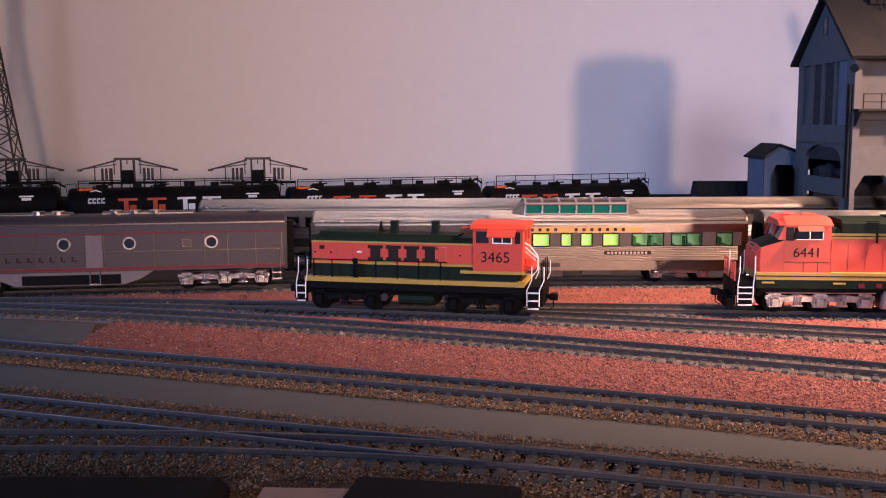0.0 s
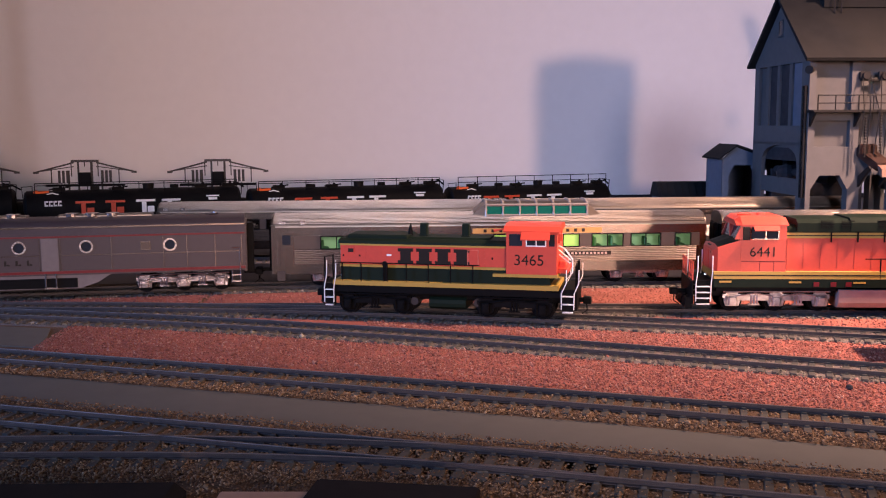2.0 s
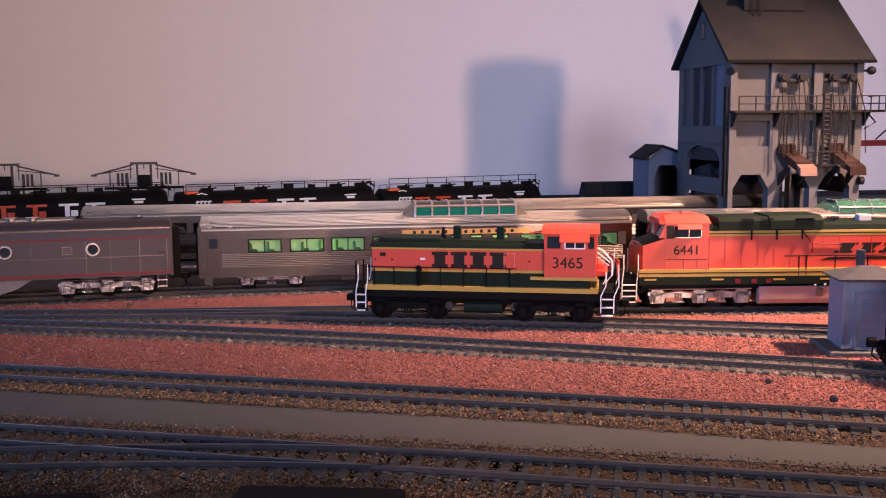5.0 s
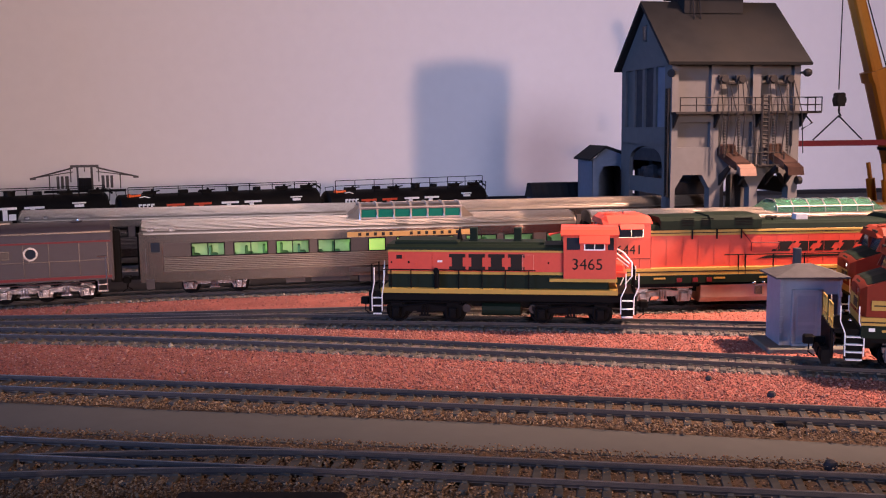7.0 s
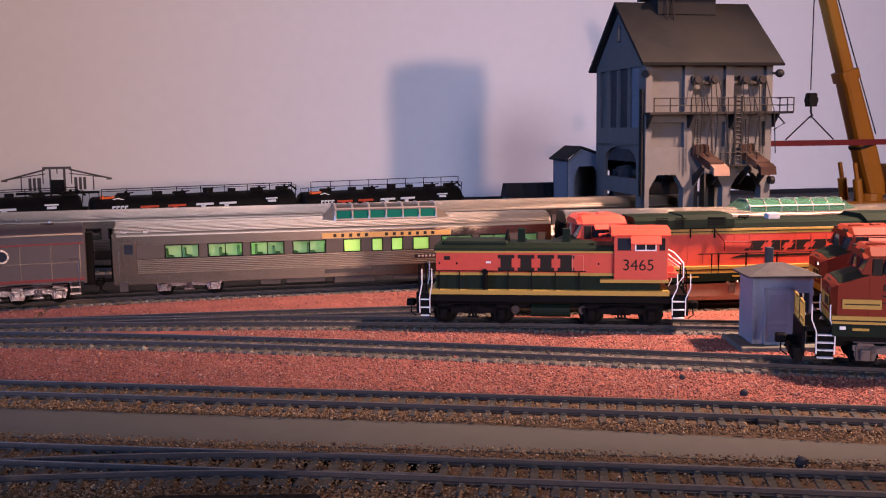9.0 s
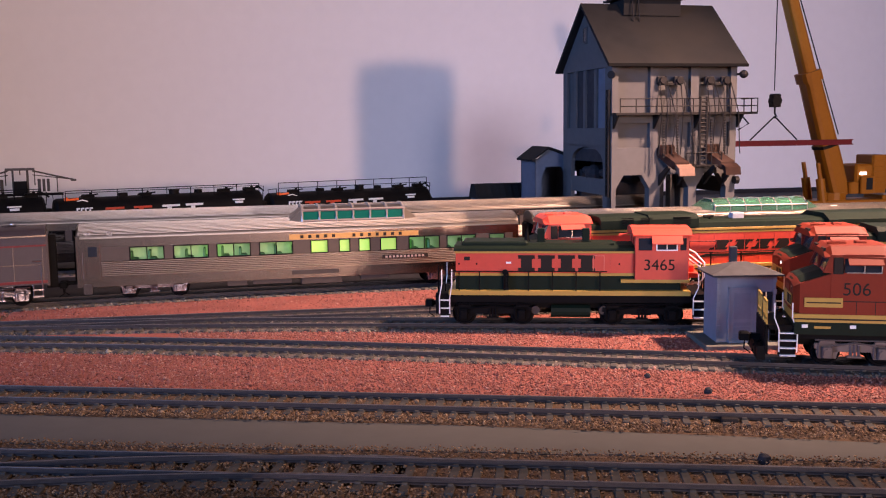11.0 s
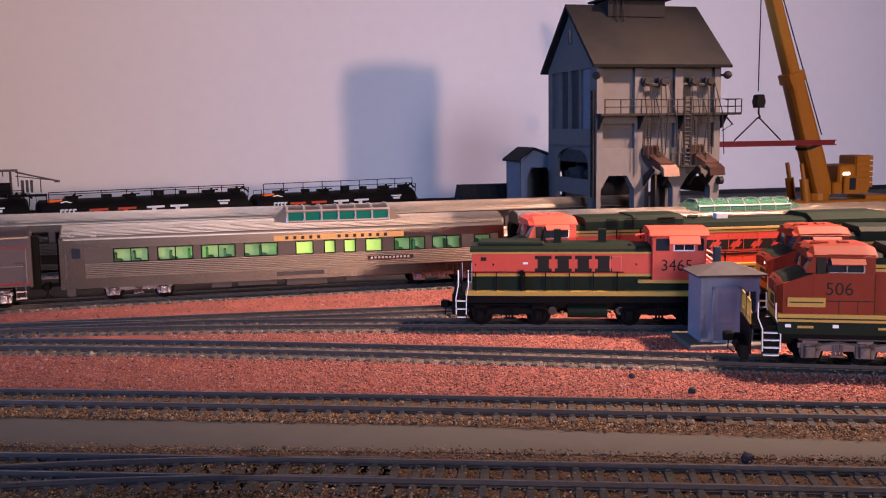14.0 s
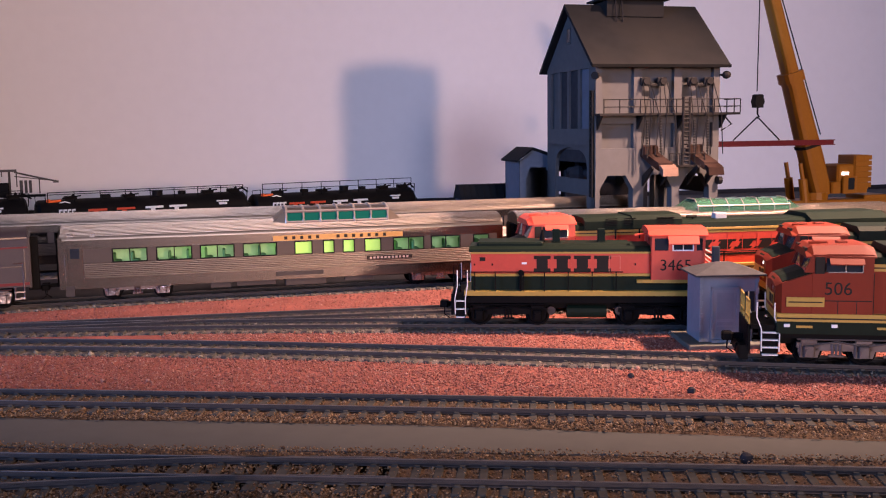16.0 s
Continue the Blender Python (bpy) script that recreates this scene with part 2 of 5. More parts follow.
def writing(name, body, size, x, y, z, material, parent, label=""):
    """Raised characters on a side that faces -y, left edge at x, baseline at z."""
    cu = bpy.data.curves.new(name, "FONT")
    cu.body, cu.size, cu.extrude = body, size * MM, 0.06 * MM
    tmp = bpy.data.objects.new(name, cu)
    me = bpy.data.meshes.new_from_object(tmp)
    bpy.data.objects.remove(tmp)
    me.materials.clear()
    me.materials.append(material)
    ob = new(name, me)
    ob.parent = parent
    ob.matrix_basis = pose(x * MM, y * MM, z * MM, 90, 0, 0)
    if label:
        tagged(ob, label)
    return ob


def emblem(parent, x0, x1, y, z0, z1, material, n=4, slant=0.0, label="plain block emblem"):
    """A brand mark as plain upright blocks with a waist."""
    w, h = (x1 - x0) / n, z1 - z0
    for i in range(n):
        a = x0 + i * w + w * 0.06
        b, c, e = a + w * 0.84, w * 0.14, h * 0.22
        prof = [(a, 0), (b, 0), (b, e), (b - c, e), (b - c, h - e), (b, h - e), (b, h), (a, h), (a, h - e), (a + c, h - e), (a + c, e), (a, e)]
        part("emblem", Geo().prism_y([(x + slant * z, z0 + z) for x, z in prof], y - 0.12, y), material, parent, label)

# ---------------------------------------------------------------- the setting: room, table, ground, tracks
def room():
    g = Geo().box(-1800, 2600, 1450, 1500, -950, 1500)
    solid("wall_north", g, WALLPAINT, "plain off-white plastered wall behind the layout", "wall", "structure")
    g = Geo()
    g.box(-1800, -1700, -5250, -5200, -950, 1500).box(300, 2600, -5250, -5200, -950, 1500)
    g.box(-1700, 300, -5250, -5200, -950, -400).box(-1700, 300, -5250, -5200, 1300, 1500)
    solid("wall_south", g, ROOMPAINT, "plain plastered room wall with a window opening", "wall", "structure")
    g = Geo().box(2600, 2650, -5200, 1450, -950, 1500)
    solid("wall_east", g, ROOMPAINT, "plain plastered room wall", "wall", "structure")
    g = Geo()
    g.box(-1850, -1800, -5200, -1100, -950, 1500).box(-1850, -1800, -100, 1450, -950, 1500)
    g.box(-1850, -1800, -1100, -100, -950, 250).box(-1850, -1800, -1100, -100, 1250, 1500)
    solid("wall_west", g, ROOMPAINT, "plain plastered room wall with a window opening", "wall", "structure")
    solid("ceiling", Geo().box(-1850, 2650, -5250, 1500, 1500, 1550), ROOMPAINT, "plain white ceiling", "ceiling", "structure")
    solid("floor", Geo().box(-1850, 2650, -5250, 1500, -1000, -950), WOODTAN, "plain brown room floor", "floor", "structure")
    solid("ground", Geo().box(-1700, 2500, 215, 1440, -30, -4), BROWNGROUND, "layout baseboard covered with brown ballast", "ground", "structure")
    # Black sheet added over the ground to imitate the shade beneath the cars.
    solid("yard_board", Geo().box(-1690, 2490, 712, 1427, -4.5, -3.7), SKIRT, "added black sheet standing in for the shade under the cars", "board", "structure")
    solid("backboard", Geo().box(-1700, 2500, 1428, 1440, -4, 2, 1), SKIRT, "black board along the foot of the wall", "backboard", "structure")


TRACKS = {  # centre lines: points x, y, then the stretch that is laid
    "yard_track": ([(-700, 663), (-400, 563), (-208, 498), (91, 402), (240, 347), (600, 215)], -620, 560),
    "ladder_track": ([(-330, 612), (-220, 594), (-112, 567), (-48, 547), (8, 526), (88, 492), (109, 481), (222, 437), (500, 322)], -330, 480),
    "switcher_track": ([(-330, 620), (-200, 614), (-103, 604), (-45, 594), (14, 582), (96, 558), (126, 549), (175, 533), (240, 511), (330, 480), (500, 418)], -480, 470),
    "engine_track": ([(-110, 604), (-48, 606), (44, 598), (90, 592), (134, 588), (167, 584), (243, 577), (420, 560), (600, 543)], -110, 560),
    "passenger_track": ([(-520, 590), (-400, 628), (-260, 657), (-180, 670), (-119, 680), (-60, 685), (13, 687), (66, 687), (152, 684), (250, 679), (330, 673), (455, 661), (600, 645)], -520, 580),
    "front_track": ([(-400, 482), (-170, 405), (6, 349), (74, 327), (196, 287), (500, 186)], -400, 400),
    "silver_track": ([(-420, 816), (-150, 821), (50, 825), (150, 827), (274, 829), (360, 831)], -420, 360),
}
FIT = {n: np.polyfit([p[0] / 100 for p in pts], [p[1] for p in pts], 5 if n == "passenger_track" else 3 if len(pts) > 6 else 2) for n, (pts, a, b) in TRACKS.items()}


def on(track, x):
    return float(np.polyval(FIT[track], x / 100))


def heading(track, x, reach=30):
    return math.degrees(math.atan2(on(track, x + reach) - on(track, x - reach), 2 * reach))


TIE_MESH = {}


def tie_mesh():
    if "tie" not in TIE_MESH:
        g = Geo().box(-1.35, 1.35, -15.5, 15.5, -3.4, -2.0, 0.25)
        for s in (-8.25, 8.25):
            for d in (-1.5, 1.5):
                g.box(-0.8, 0.8, s + d - 0.45, s + d + 0.45, -2.0, -1.35)
        me = g.mesh("tie")
        me.materials.append(TIE)
        TIE_MESH["tie"] = me
    return TIE_MESH["tie"]


def rail_geo(line, offset, g=None):
    """A rail with foot, web and head along a list of (x, y, heading)."""
    prof = [(-1.1, -2.05), (1.1, -2.05), (1.1, -1.75), (0.3, -1.5), (0.3, -0.75), (0.5, -0.6), (0.5, -0.14), (-0.5, -0.14), (-0.5, -0.6), (-0.3, -0.75), (-0.3, -1.5), (-1.1, -1.75)]
    rings = []
    for x, y, a in line:
        nx, ny = -math.sin(a), math.cos(a)
        rings.append([(x + nx * (offset + p), y + ny * (offset + p), z) for p, z in prof])
    return (g or Geo()).loft(rings)


def head_geo(line, offset):
    rings = []
    for x, y, a in line:
        nx, ny = -math.sin(a), math.cos(a)
        rings.append([(x + nx * (offset + p), y + ny * (offset + p), z) for p, z in ((-0.42, -0.13), (0.42, -0.13), (0.36, 0.0), (-0.36, 0.0))])
    return Geo().loft(rings)


def bed_geo(line, wide, z=-2.6):
    rings = []
    for x, y, a in line:
        nx, ny = -math.sin(a), math.cos(a)
        rings.append([(x + nx * p, y + ny * p, q) for p, q in ((-wide - 2.5, -4.2), (wide + 2.5, -4.2), (wide - 1, z), (-wide + 1, z))])
    return Geo().loft(rings)


def line_of(f, a, b, step=8.0):
    n = max(2, int((b - a) / step))
    xs = [a + (b - a) * i / n for i in range(n + 1)]
    return [(x, f(x), math.atan2(f(x + 2) - f(x - 2), 4)) for x in xs]


def lay_track(name, line, bed, label):
    top = thing(name, label, "track", kind="structure")
    part("ballast_bed", bed_geo(line, 15.0 if bed is not REDGROUND else 13), bed, top)
    for s in (-8.25, 8.25):
        r = part("rail", rail_geo(line, s), RAIL, top)
        part("rail_head", head_geo(line, s), RAILTOP, r, "worn shiny rail head")
    return top


def ties_along(top, line, step=6.9):
    travelled, k = 0.0, 0
    for (x0, y0, a0), (x1, y1, a1) in zip(line, line[1:]):
        d = math.dist((x0, y0), (x1, y1))
        while k * step < travelled + d:
            f = (k * step - travelled) / d
            x, y = x0 + (x1 - x0) * f, y0 + (y1 - y0) * f
            k += 1
            ob = new("tie", tie_mesh())
            ob.parent = top
            ob.matrix_basis = pose(x * MM, y * MM, random.uniform(-0.12, 0.08) * MM, 0, 0, math.degrees(a0) + random.uniform(-1.2, 1.2))
        travelled += d


ROADFAR = [(-700, 652), (-198, 477), (0, 409), (85, 380), (143, 356), (223, 324), (500, 215)]
ROADNEAR = [(-700, 615), (-179, 436), (-66, 398), (0, 376), (79, 352), (130, 335), (212, 307), (500, 203)]


def between(pts, x):
    return float(np.interp(x, [p[0] for p in pts], [p[1] for p in pts]))


def grounds():
    xs = list(range(-690, 500, 20))
    wob = lambda x, s: 1.6 * noise.noise((x * 0.035, s, 0)) + 0.9 * noise.noise((x * 0.14, s, 3))
    prof = [(x, between(ROADFAR, x) + wob(x, 1)) for x in xs] + [(x, between(ROADNEAR, x) + wob(x, 7)) for x in reversed(xs)]
    solid("road", Geo().prism_z(prof, -4.5, -3.55), ROAD, "smooth grey painted service road strip", "road", "structure")
    solid("pavement", Geo().prism_z([(-700, 705), (-330, 585), (-241, 578), (-186, 564), (-181, 545), (-177, 519), (-222, 532), (-330, 567), (-700, 690)][::-1], -4.5, -3.5), ROAD, "bare grey painted board beside the tracks", "pavement", "structure")
    # red gravel beds between the tracks
    lo = lambda x: on("yard_track", x) + 14
    hi = lambda x: on("ladder_track", x) - 14
    xs = list(range(-175, 480, 15))
    g = Geo().prism_z([(x, lo(x)) for x in xs] + [(x, hi(x)) for x in reversed(xs)], -4.5, -3.3)
    xs = list(range(-120, 470, 15))
    lo2 = lambda x: on("ladder_track", x) + 13
    hi2 = lambda x: on("passenger_track", x) - 13
    g.prism_z([(x, lo2(x)) for x in xs] + [(x, hi2(x)) for x in reversed(xs)], -4.5, -3.32)
    xs = list(range(-500, -119, 15))
    lo3 = lambda x: on("switcher_track", x) + 12
    hi3 = lambda x: max(on("passenger_track", x) - 13, lo3(x) + 0.5)
    g.prism_z([(x, lo3(x)) for x in xs] + [(x, hi3(x)) for x in reversed(xs)], -4.5, -3.34)
    solid("gravel_bed", g, REDGROUND, "fine brick-red gravel between the tracks", "gravel", "structure")


def chips(name, material, label, places, size, zs):
    """Loose chips as small uneven blocks, joined."""
    n = len(places)
    rng = np.random.default_rng(len(name) * 7 + n)
    base = np.array([(1, 0, 0), (-1, 0, 0), (0, 1, 0), (0, -1, 0), (0, 0, 1), (0, 0, -1)], float)
    tri = np.array([(0, 2, 4), (2, 1, 4), (1, 3, 4), (3, 0, 4), (2, 0, 5), (1, 2, 5), (3, 1, 5), (0, 3, 5)])
    s = size * rng.lognormal(0, 0.35, (n, 1, 1)) * rng.uniform(0.55, 1.25, (n, 6, 1))
    v = base[None] * s
    a = rng.uniform(0, 6.28, n)
    b = rng.uniform(-0.7, 0.7, n)
    ca, sa, cb, sb = np.cos(a)[:, None], np.sin(a)[:, None], np.cos(b)[:, None], np.sin(b)[:, None]
    x, y, z = v[..., 0], v[..., 1], v[..., 2] * 0.75
    y, z = y * cb - z * sb, y * sb + z * cb
    x, y = x * ca - y * sa, x * sa + y * ca
    p = np.stack([x + places[:, 0:1], y + places[:, 1:2], z + np.asarray(zs).reshape(-1, 1)], -1).reshape(-1, 3) * MM
    f = (tri[None] + 6 * np.arange(n)[:, None, None]).reshape(-1, 3)
    me = bpy.data.meshes.new(name)
    me.vertices.add(len(p))
    me.vertices.foreach_set("co", p.ravel())
    me.loops.add(len(f) * 3)
    me.loops.foreach_set("vertex_index", f.ravel())
    me.polygons.add(len(f))
    me.polygons.foreach_set("loop_start", np.arange(0, len(f) * 3, 3))
    me.polygons.foreach_set("loop_total", np.full(len(f), 3))
    me.update()
    me.validate()
    me.materials.append(material)
    return tagged(new(name, me), label, "gravel", "", "stuff")


def scatter():
    rng = np.random.default_rng(5)

    def sample(n, x0, x1, lo, hi, spill=2.0):
        x = rng.uniform(x0, x1, n)
        l, h = np.vectorize(lo)(x), np.vectorize(hi)(x)
        y = l + (h - l) * rng.random(n) + rng.normal(0, spill, n)
        return np.c_[x, y]

    t = lambda name, d: (lambda x: on(name, x) + d)
    red = np.concatenate([
        sample(56000, -178, 420, t("yard_track", 14), t("ladder_track", -14)),
        sample(24000, -20, 420, t("ladder_track", 14), t("switcher_track", -14)),
        sample(7000, -300, 60, t("switcher_track", 15), t("passenger_track", -14)),
        sample(12000, 60, 420, t("engine_track", 14), t("passenger_track", -14)),
        sample(5000, 60, 420, t("switcher_track", 14), t("engine_track", -14)),
    ])
    chips("red_gravel", REDCHIP, "loose brick-red gravel chips covering the yard", red, 0.42, rng.normal(-3.2, 0.2, len(red)))
    brown = np.concatenate([
        sample(20000, -420, 420, lambda x: between(ROADFAR, x) - 0.5, t("yard_track", -12), 1.0),
        sample(9000, -420, 420, t("yard_track", -7.5), t("yard_track", 7.5), 0.3),
        sample(4500, -420, 420, t("yard_track", 9), t("yard_track", 15), 1.5),
        sample(14000, -400, 330, t("front_track", 9.5), lambda x: between(ROADNEAR, x) + 0.5, 1.0),
        sample(9000, -400, 330, t("front_track", -7.3), t("front_track", 7.3), 0.3),
        sample(24000, -300, 260, t("front_track", -62), t("front_track", -9.5), 0.3),
    ])
    near = lambda x: float(np.polyval(SIDING, x / 100))
    brown = np.concatenate([brown,
        sample(9000, -320, 50, lambda x: near(x) - 7.2, lambda x: near(x) + 7.2, 0.3),
        sample(9000, -320, 50, lambda x: near(x) - 26, lambda x: near(x) - 9.5, 0.5),
    ])
    chips("brown_ballast", BROWNCHIP, "loose brown ballast chips along the tracks", brown, 0.38, rng.normal(-2.45, 0.25, len(brown)))
    grey = np.concatenate([sample(3800, -420, 440, t(n, a), t(n, b), 0.8) for n in ("ladder_track", "switcher_track", "engine_track", "passenger_track") for a, b in ((-17, -9.5), (-7.4, 7.4), (9.5, 17))])
    grey = grey[~((grey[:, 0] < -60) & (np.abs(grey[:, 1] - 600) < 0.1))]
    chips("grey_ballast", GREYCHIP, "fine grey ballast chips between the sleepers", grey, 0.55, rng.normal(-2.8, 0.22, len(grey)))

# ---------------------------------------------------------------- trains


def coupler(parent, x, s, z=9.5):
    g = Geo().box(min(x, x + s * 8), max(x, x + s * 8), -1.3, 1.3, z - 1.1, z + 1.1, 0.3)
    g.box(min(x + s * 7, x + s * 11.5), max(x + s * 7, x + s * 11.5), -2.6, 2.2, z - 1.8, z + 1.8, 0.6)
    g.rod([(x + s * 9, -0.6, z - 1.5), (x + s * 9.3, -0.8, z - 5.5), (x + s * 6.5, -1.6, z - 7.3)], 0.35)
    return part("coupler", g, BLACK, parent, "black knuckle coupler with bent trip pin")


def wheelset(parent, x, r=5.8, material=None):
    """Two flanged wheels on an axle, as one turning part."""
    g = Geo()
    for s in (-1, 1):
        n = 20
        ring = lambda rr, y: [(rr * math.cos(2 * math.pi * i / n), y, rr * math.sin(2 * math.pi * i / n)) for i in range(n)]
        g.loft([ring(r * 0.3, s * 10.2), ring(r * 0.8, s * 9.6), ring(r * 0.86, s * 10.2), ring(r, s * 10.1), ring(r, s * 7.9), ring(r + 0.6, s * 7.7), ring(r + 0.6, s * 7.2), ring(r * 0.4, s * 7.2)])
        for i in range(4):
            a = i * math.pi / 2
            g.box(r * 0.5 * math.cos(a) - 0.5, r * 0.5 * math.cos(a) + 0.5, min(s * 9.6, s * 10.0), max(s * 9.6, s * 10.0), r * 0.5 * math.sin(a) - 0.5, r * 0.5 * math.sin(a) + 0.5)
    g.rod([(0, -10.5, 0), (0, 10.5, 0)], 1.0, 8)
    ob = part("wheelset", g, material or BLACK, parent)
    ob.location = (x * MM, 0, r * MM)
    return ob


def truck(parent, x0, x1, axles, material, r=5.8, y=11.5, detail=True):
    """A truck: side frames with journal boxes, springs and hangers, and its wheelsets."""
    c = (x0 + x1) / 2
    t = part("truck", Geo().box(c - 5, c + 5, -9, 9, 5, 11, 0.5), BLACK, parent)
    half = (x1 - x0) / 2 - 5
    xs = [c - half + 2 * half * i / (axles - 1) for i in range(axles)]
    for s in (-1, 1):
        g = Geo()
        ya, yb = sorted((s * y, s * (y + 1.6)))
        yc, yd = sorted((s * y, s * (y + 3.0)))
        g.prism_y([(x0, 7.5), (x0 + 3, 6.2), (x1 - 3, 6.2), (x1, 7.5), (x1, 9.6), (x0, 9.6)], ya, yb)
        for i, x in enumerate(xs):
            g.prism_y([(x - 3.6, 3.2), (x + 3.6, 3.2), (x + 4.4, 6.0), (x + 3.0, 10.6), (x - 3.0, 10.6), (x - 4.4, 6.0)], ya, yd if s > 0 else yb)
            g.box(x - 2.2, x + 2.2, yc, yd, 3.6, 8.4, 0.5)
            g.rod([(x, s * (y + 2.4), 6), (x, s * (y + 3.5), 6)], 1.5, 10)
            g.rod([(x - 3.4, s * (y + 1.8), 3.8), (x - 3.4, s * (y + 1.8), 9)], 0.45)
        for xa, xb in zip(xs, xs[1:]):
            m = (xa + xb) / 2
            for d in (-1.6, 0, 1.6):
                g.rod([(m + d, s * (y + 1.8), 4.5), (m + d, s * (y + 1.8), 9.2)], 0.6)
            g.box(m - 3, m + 3, ya, yd if s > 0 else yb, 3.6, 4.4)
            g.rod([(xa + 2, s * (y + 2), 8.6), (m, s * (y + 2.4), 10.4), (xb - 2, s * (y + 2), 8.8)], 0.4)
        g.rod([(x0, s * (y + 2.2), 11.2), (x1, s * (y + 2.2), 11.4)], 0.45)
        part("side_frame", g, material, t)
    return t, [wheelset(t, x, r) for x in xs]


def grab_steps(parent, x0, x1, y, zs, rail_top, lean, material=BLACK, label=""):
    """An end ladder: side plates, treads with white edges, white grab rails."""
    w = part("steps", Geo().box(x0, x1, y + 0.8, y + 4, min(zs) - 0.6, max(zs) + 2), material, parent)
    for z in zs:
        part("tread", Geo().box(x0 + 0.2, x1 - 0.2, y - 1.2, y + 1.5, z - 0.25, z + 0.25), WHITE, w, "white-edged step tread")
    for x, s in ((x0 - 0.2, -1), (x1 + 0.2, 1)):
        part("grab_rail", Geo().rod([(x, y - 0.8, min(zs) + 1.5), (x + 0.1 * s, y - 0.8, max(zs) + 1.5), (x + lean, y - 0.5, (max(zs) + rail_top) / 2), (x + lean, y - 0.2, rail_top)], 0.3), WHITE, w, "white grab rail")
    return w


def switcher():
    """The short switch engine; origin at the middle between its trucks on the rail tops."""
    t = thing("switch_locomotive", "orange, green and yellow switch engine numbered 3465 on its track", "locomotive")
    part("frame", Geo().box(-62, 62, -15.5, 15.5, 12.5, 16.6).box(-64, 64, -8, 8, 8.5, 13), BLACK, t)
    part("walkway_skirt", Geo().box(-60.5, 61.5, -16.6, 16.6, 16.4, 18.9, 0.2), YELLOW, t, "yellow edge of the walkway")
    part("lower_hood", Geo().box(-57, 57, -13.2, 13.2, 18.9, 26.0, 0.3), GREEN, t)
    part("lower_stripe", Geo().box(-57.3, 34, -13.4, 13.4, 26.0, 27.4, 0.1), YELLOW, t)
    g = Geo().box(-57, 34, -13.0, 13.0, 27.4, 37.6, 0.2)
    for x in (-52, -43, -34, -20, -6, 8, 22):
        g.box(x, x + 0.35, -13.12, -13.0, 28, 37)
    g.box(-53.2, -49, -13.3, -13, 33.4, 36.4)
    hood = part("hood", g, ORANGE, t, "orange engine hood")
    part("louvre", Geo().box(-52.6, -49.6, -13.45, -13.3, 33.9, 35.9), LOGO, hood)
    part("upper_stripe", Geo().box(-57.2, 34, -13.3, 13.3, 37.6, 38.8, 0.1), YELLOW, t)
    part("hood_roof", Geo().prism_x([(-13.4, 38.6), (13.4, 38.6), (12.8, 40.0), (9.5, 41.2), (-9.5, 41.2), (-12.8, 40.0)], -58, 34).box(-54, -20, -9.6, 9.6, 41.0, 43.2, 0.8).prism_x([(-9, 41.1), (9, 41.1), (7.5, 42.2), (-7.5, 42.2)], -20, 24), GREEN, t, "dark green hood roof")
    for x in (-13.2, 10.0):
        part("exhaust_stack", Geo().box(x - 2.4, x + 2.4, -3, 3, 41.1, 42.6).box(x - 1.9, x + 1.9, -2.4, 2.4, 42.6, 49.0, 0.2), GREEN, t)
    b = part("bell", Geo().rod([(-20.5, -2, 43), (-20.5, -2, 46), (-20.3, -2, 48.8)], 1.5, 8, 0.4).rod([(-21.8, -2, 42.6), (-20.5, -2, 47), (-19.2, -2, 42.6)], 0.4), BLACK, t)
    # cab
    cab = part("cab", Geo().box(34, 60.5, -16.2, 16.2, 24.6, 39.4, 0.2), ORANGE, t, "orange cab with sliding side windows")
    for y in (-16.2, 14.8):
        for xa, xb in ((34, 35.6), (42.4, 44.5), (54.8, 56.2), (59.2, 60.5)):
            part("cab_post", Geo().box(xa, xb, y, y + 1.4, 39.4, 46.8), ORANGE, cab)
        part("window_header", Geo().box(34, 60.5, y, y + 1.4, 45.6, 46.9), ORANGE, cab)
    for x in (34, 59.1):
        for ya, yb in ((-14.8, -10), (-1.5, 1.5), (10, 14.8)):
            part("cab_post", Geo().box(x, x + 1.4, ya, yb, 39.4, 46.8), ORANGE, cab)
    part("cab_roof", Geo().prism_x([(-17.0, 46.4), (17.0, 46.4), (17.2, 47.2), (13, 49.4), (6, 50.2), (-6, 50.2), (-13, 49.4), (-17.2, 47.2)], 32.6, 61.8), ORANGE, t, "arched orange cab roof")
    part("sunshade", Geo().prism_x([(-17.2, 46.4), (-17.2, 47.0), (-20.6, 43.4), (-20.6, 42.9)], 42.0, 57), ORANGE, t)
    w = part("side_window", Geo().box(44.4, 54.9, -16.0, -15.4, 39.4, 45.6), WINDOW, cab)
    part("window_frame", Geo().box(44.3, 54.9, -16.5, -16.0, 39.2, 39.8).box(44.3, 44.9, -16.5, -16, 39.2, 45).box(54.3, 54.9, -16.5, -16, 39.2, 45).box(49.4, 49.9, -16.4, -16, 39.2, 45), WHITE, w, "pale metal window frame")
    part("side_window", Geo().box(35.6, 42.4, -15.9, -15.4, 39.4, 45.6), WINDOW, cab)
    part("side_window", Geo().box(56.2, 59.2, -15.9, -15.4, 39.4, 45.6), WINDOW, cab)
    part("far_window", Geo().box(44.5, 54.8, 15.4, 16, 39.4, 45.6), WINDOW, cab)
    part("cab_sill_stripe", Geo().box(27, 61, -16.4, 16.4, 23.0, 24.6, 0.1), YELLOW, t, "yellow stripe under the cab")
    part("horn", Geo().rod([(28, -8, 46.6), (33, -8, 47.6)], 0.5).rod([(26.5, -8, 46.2), (28.5, -8, 46.8)], 0.9, 8, 0.5), ORANGE, t)
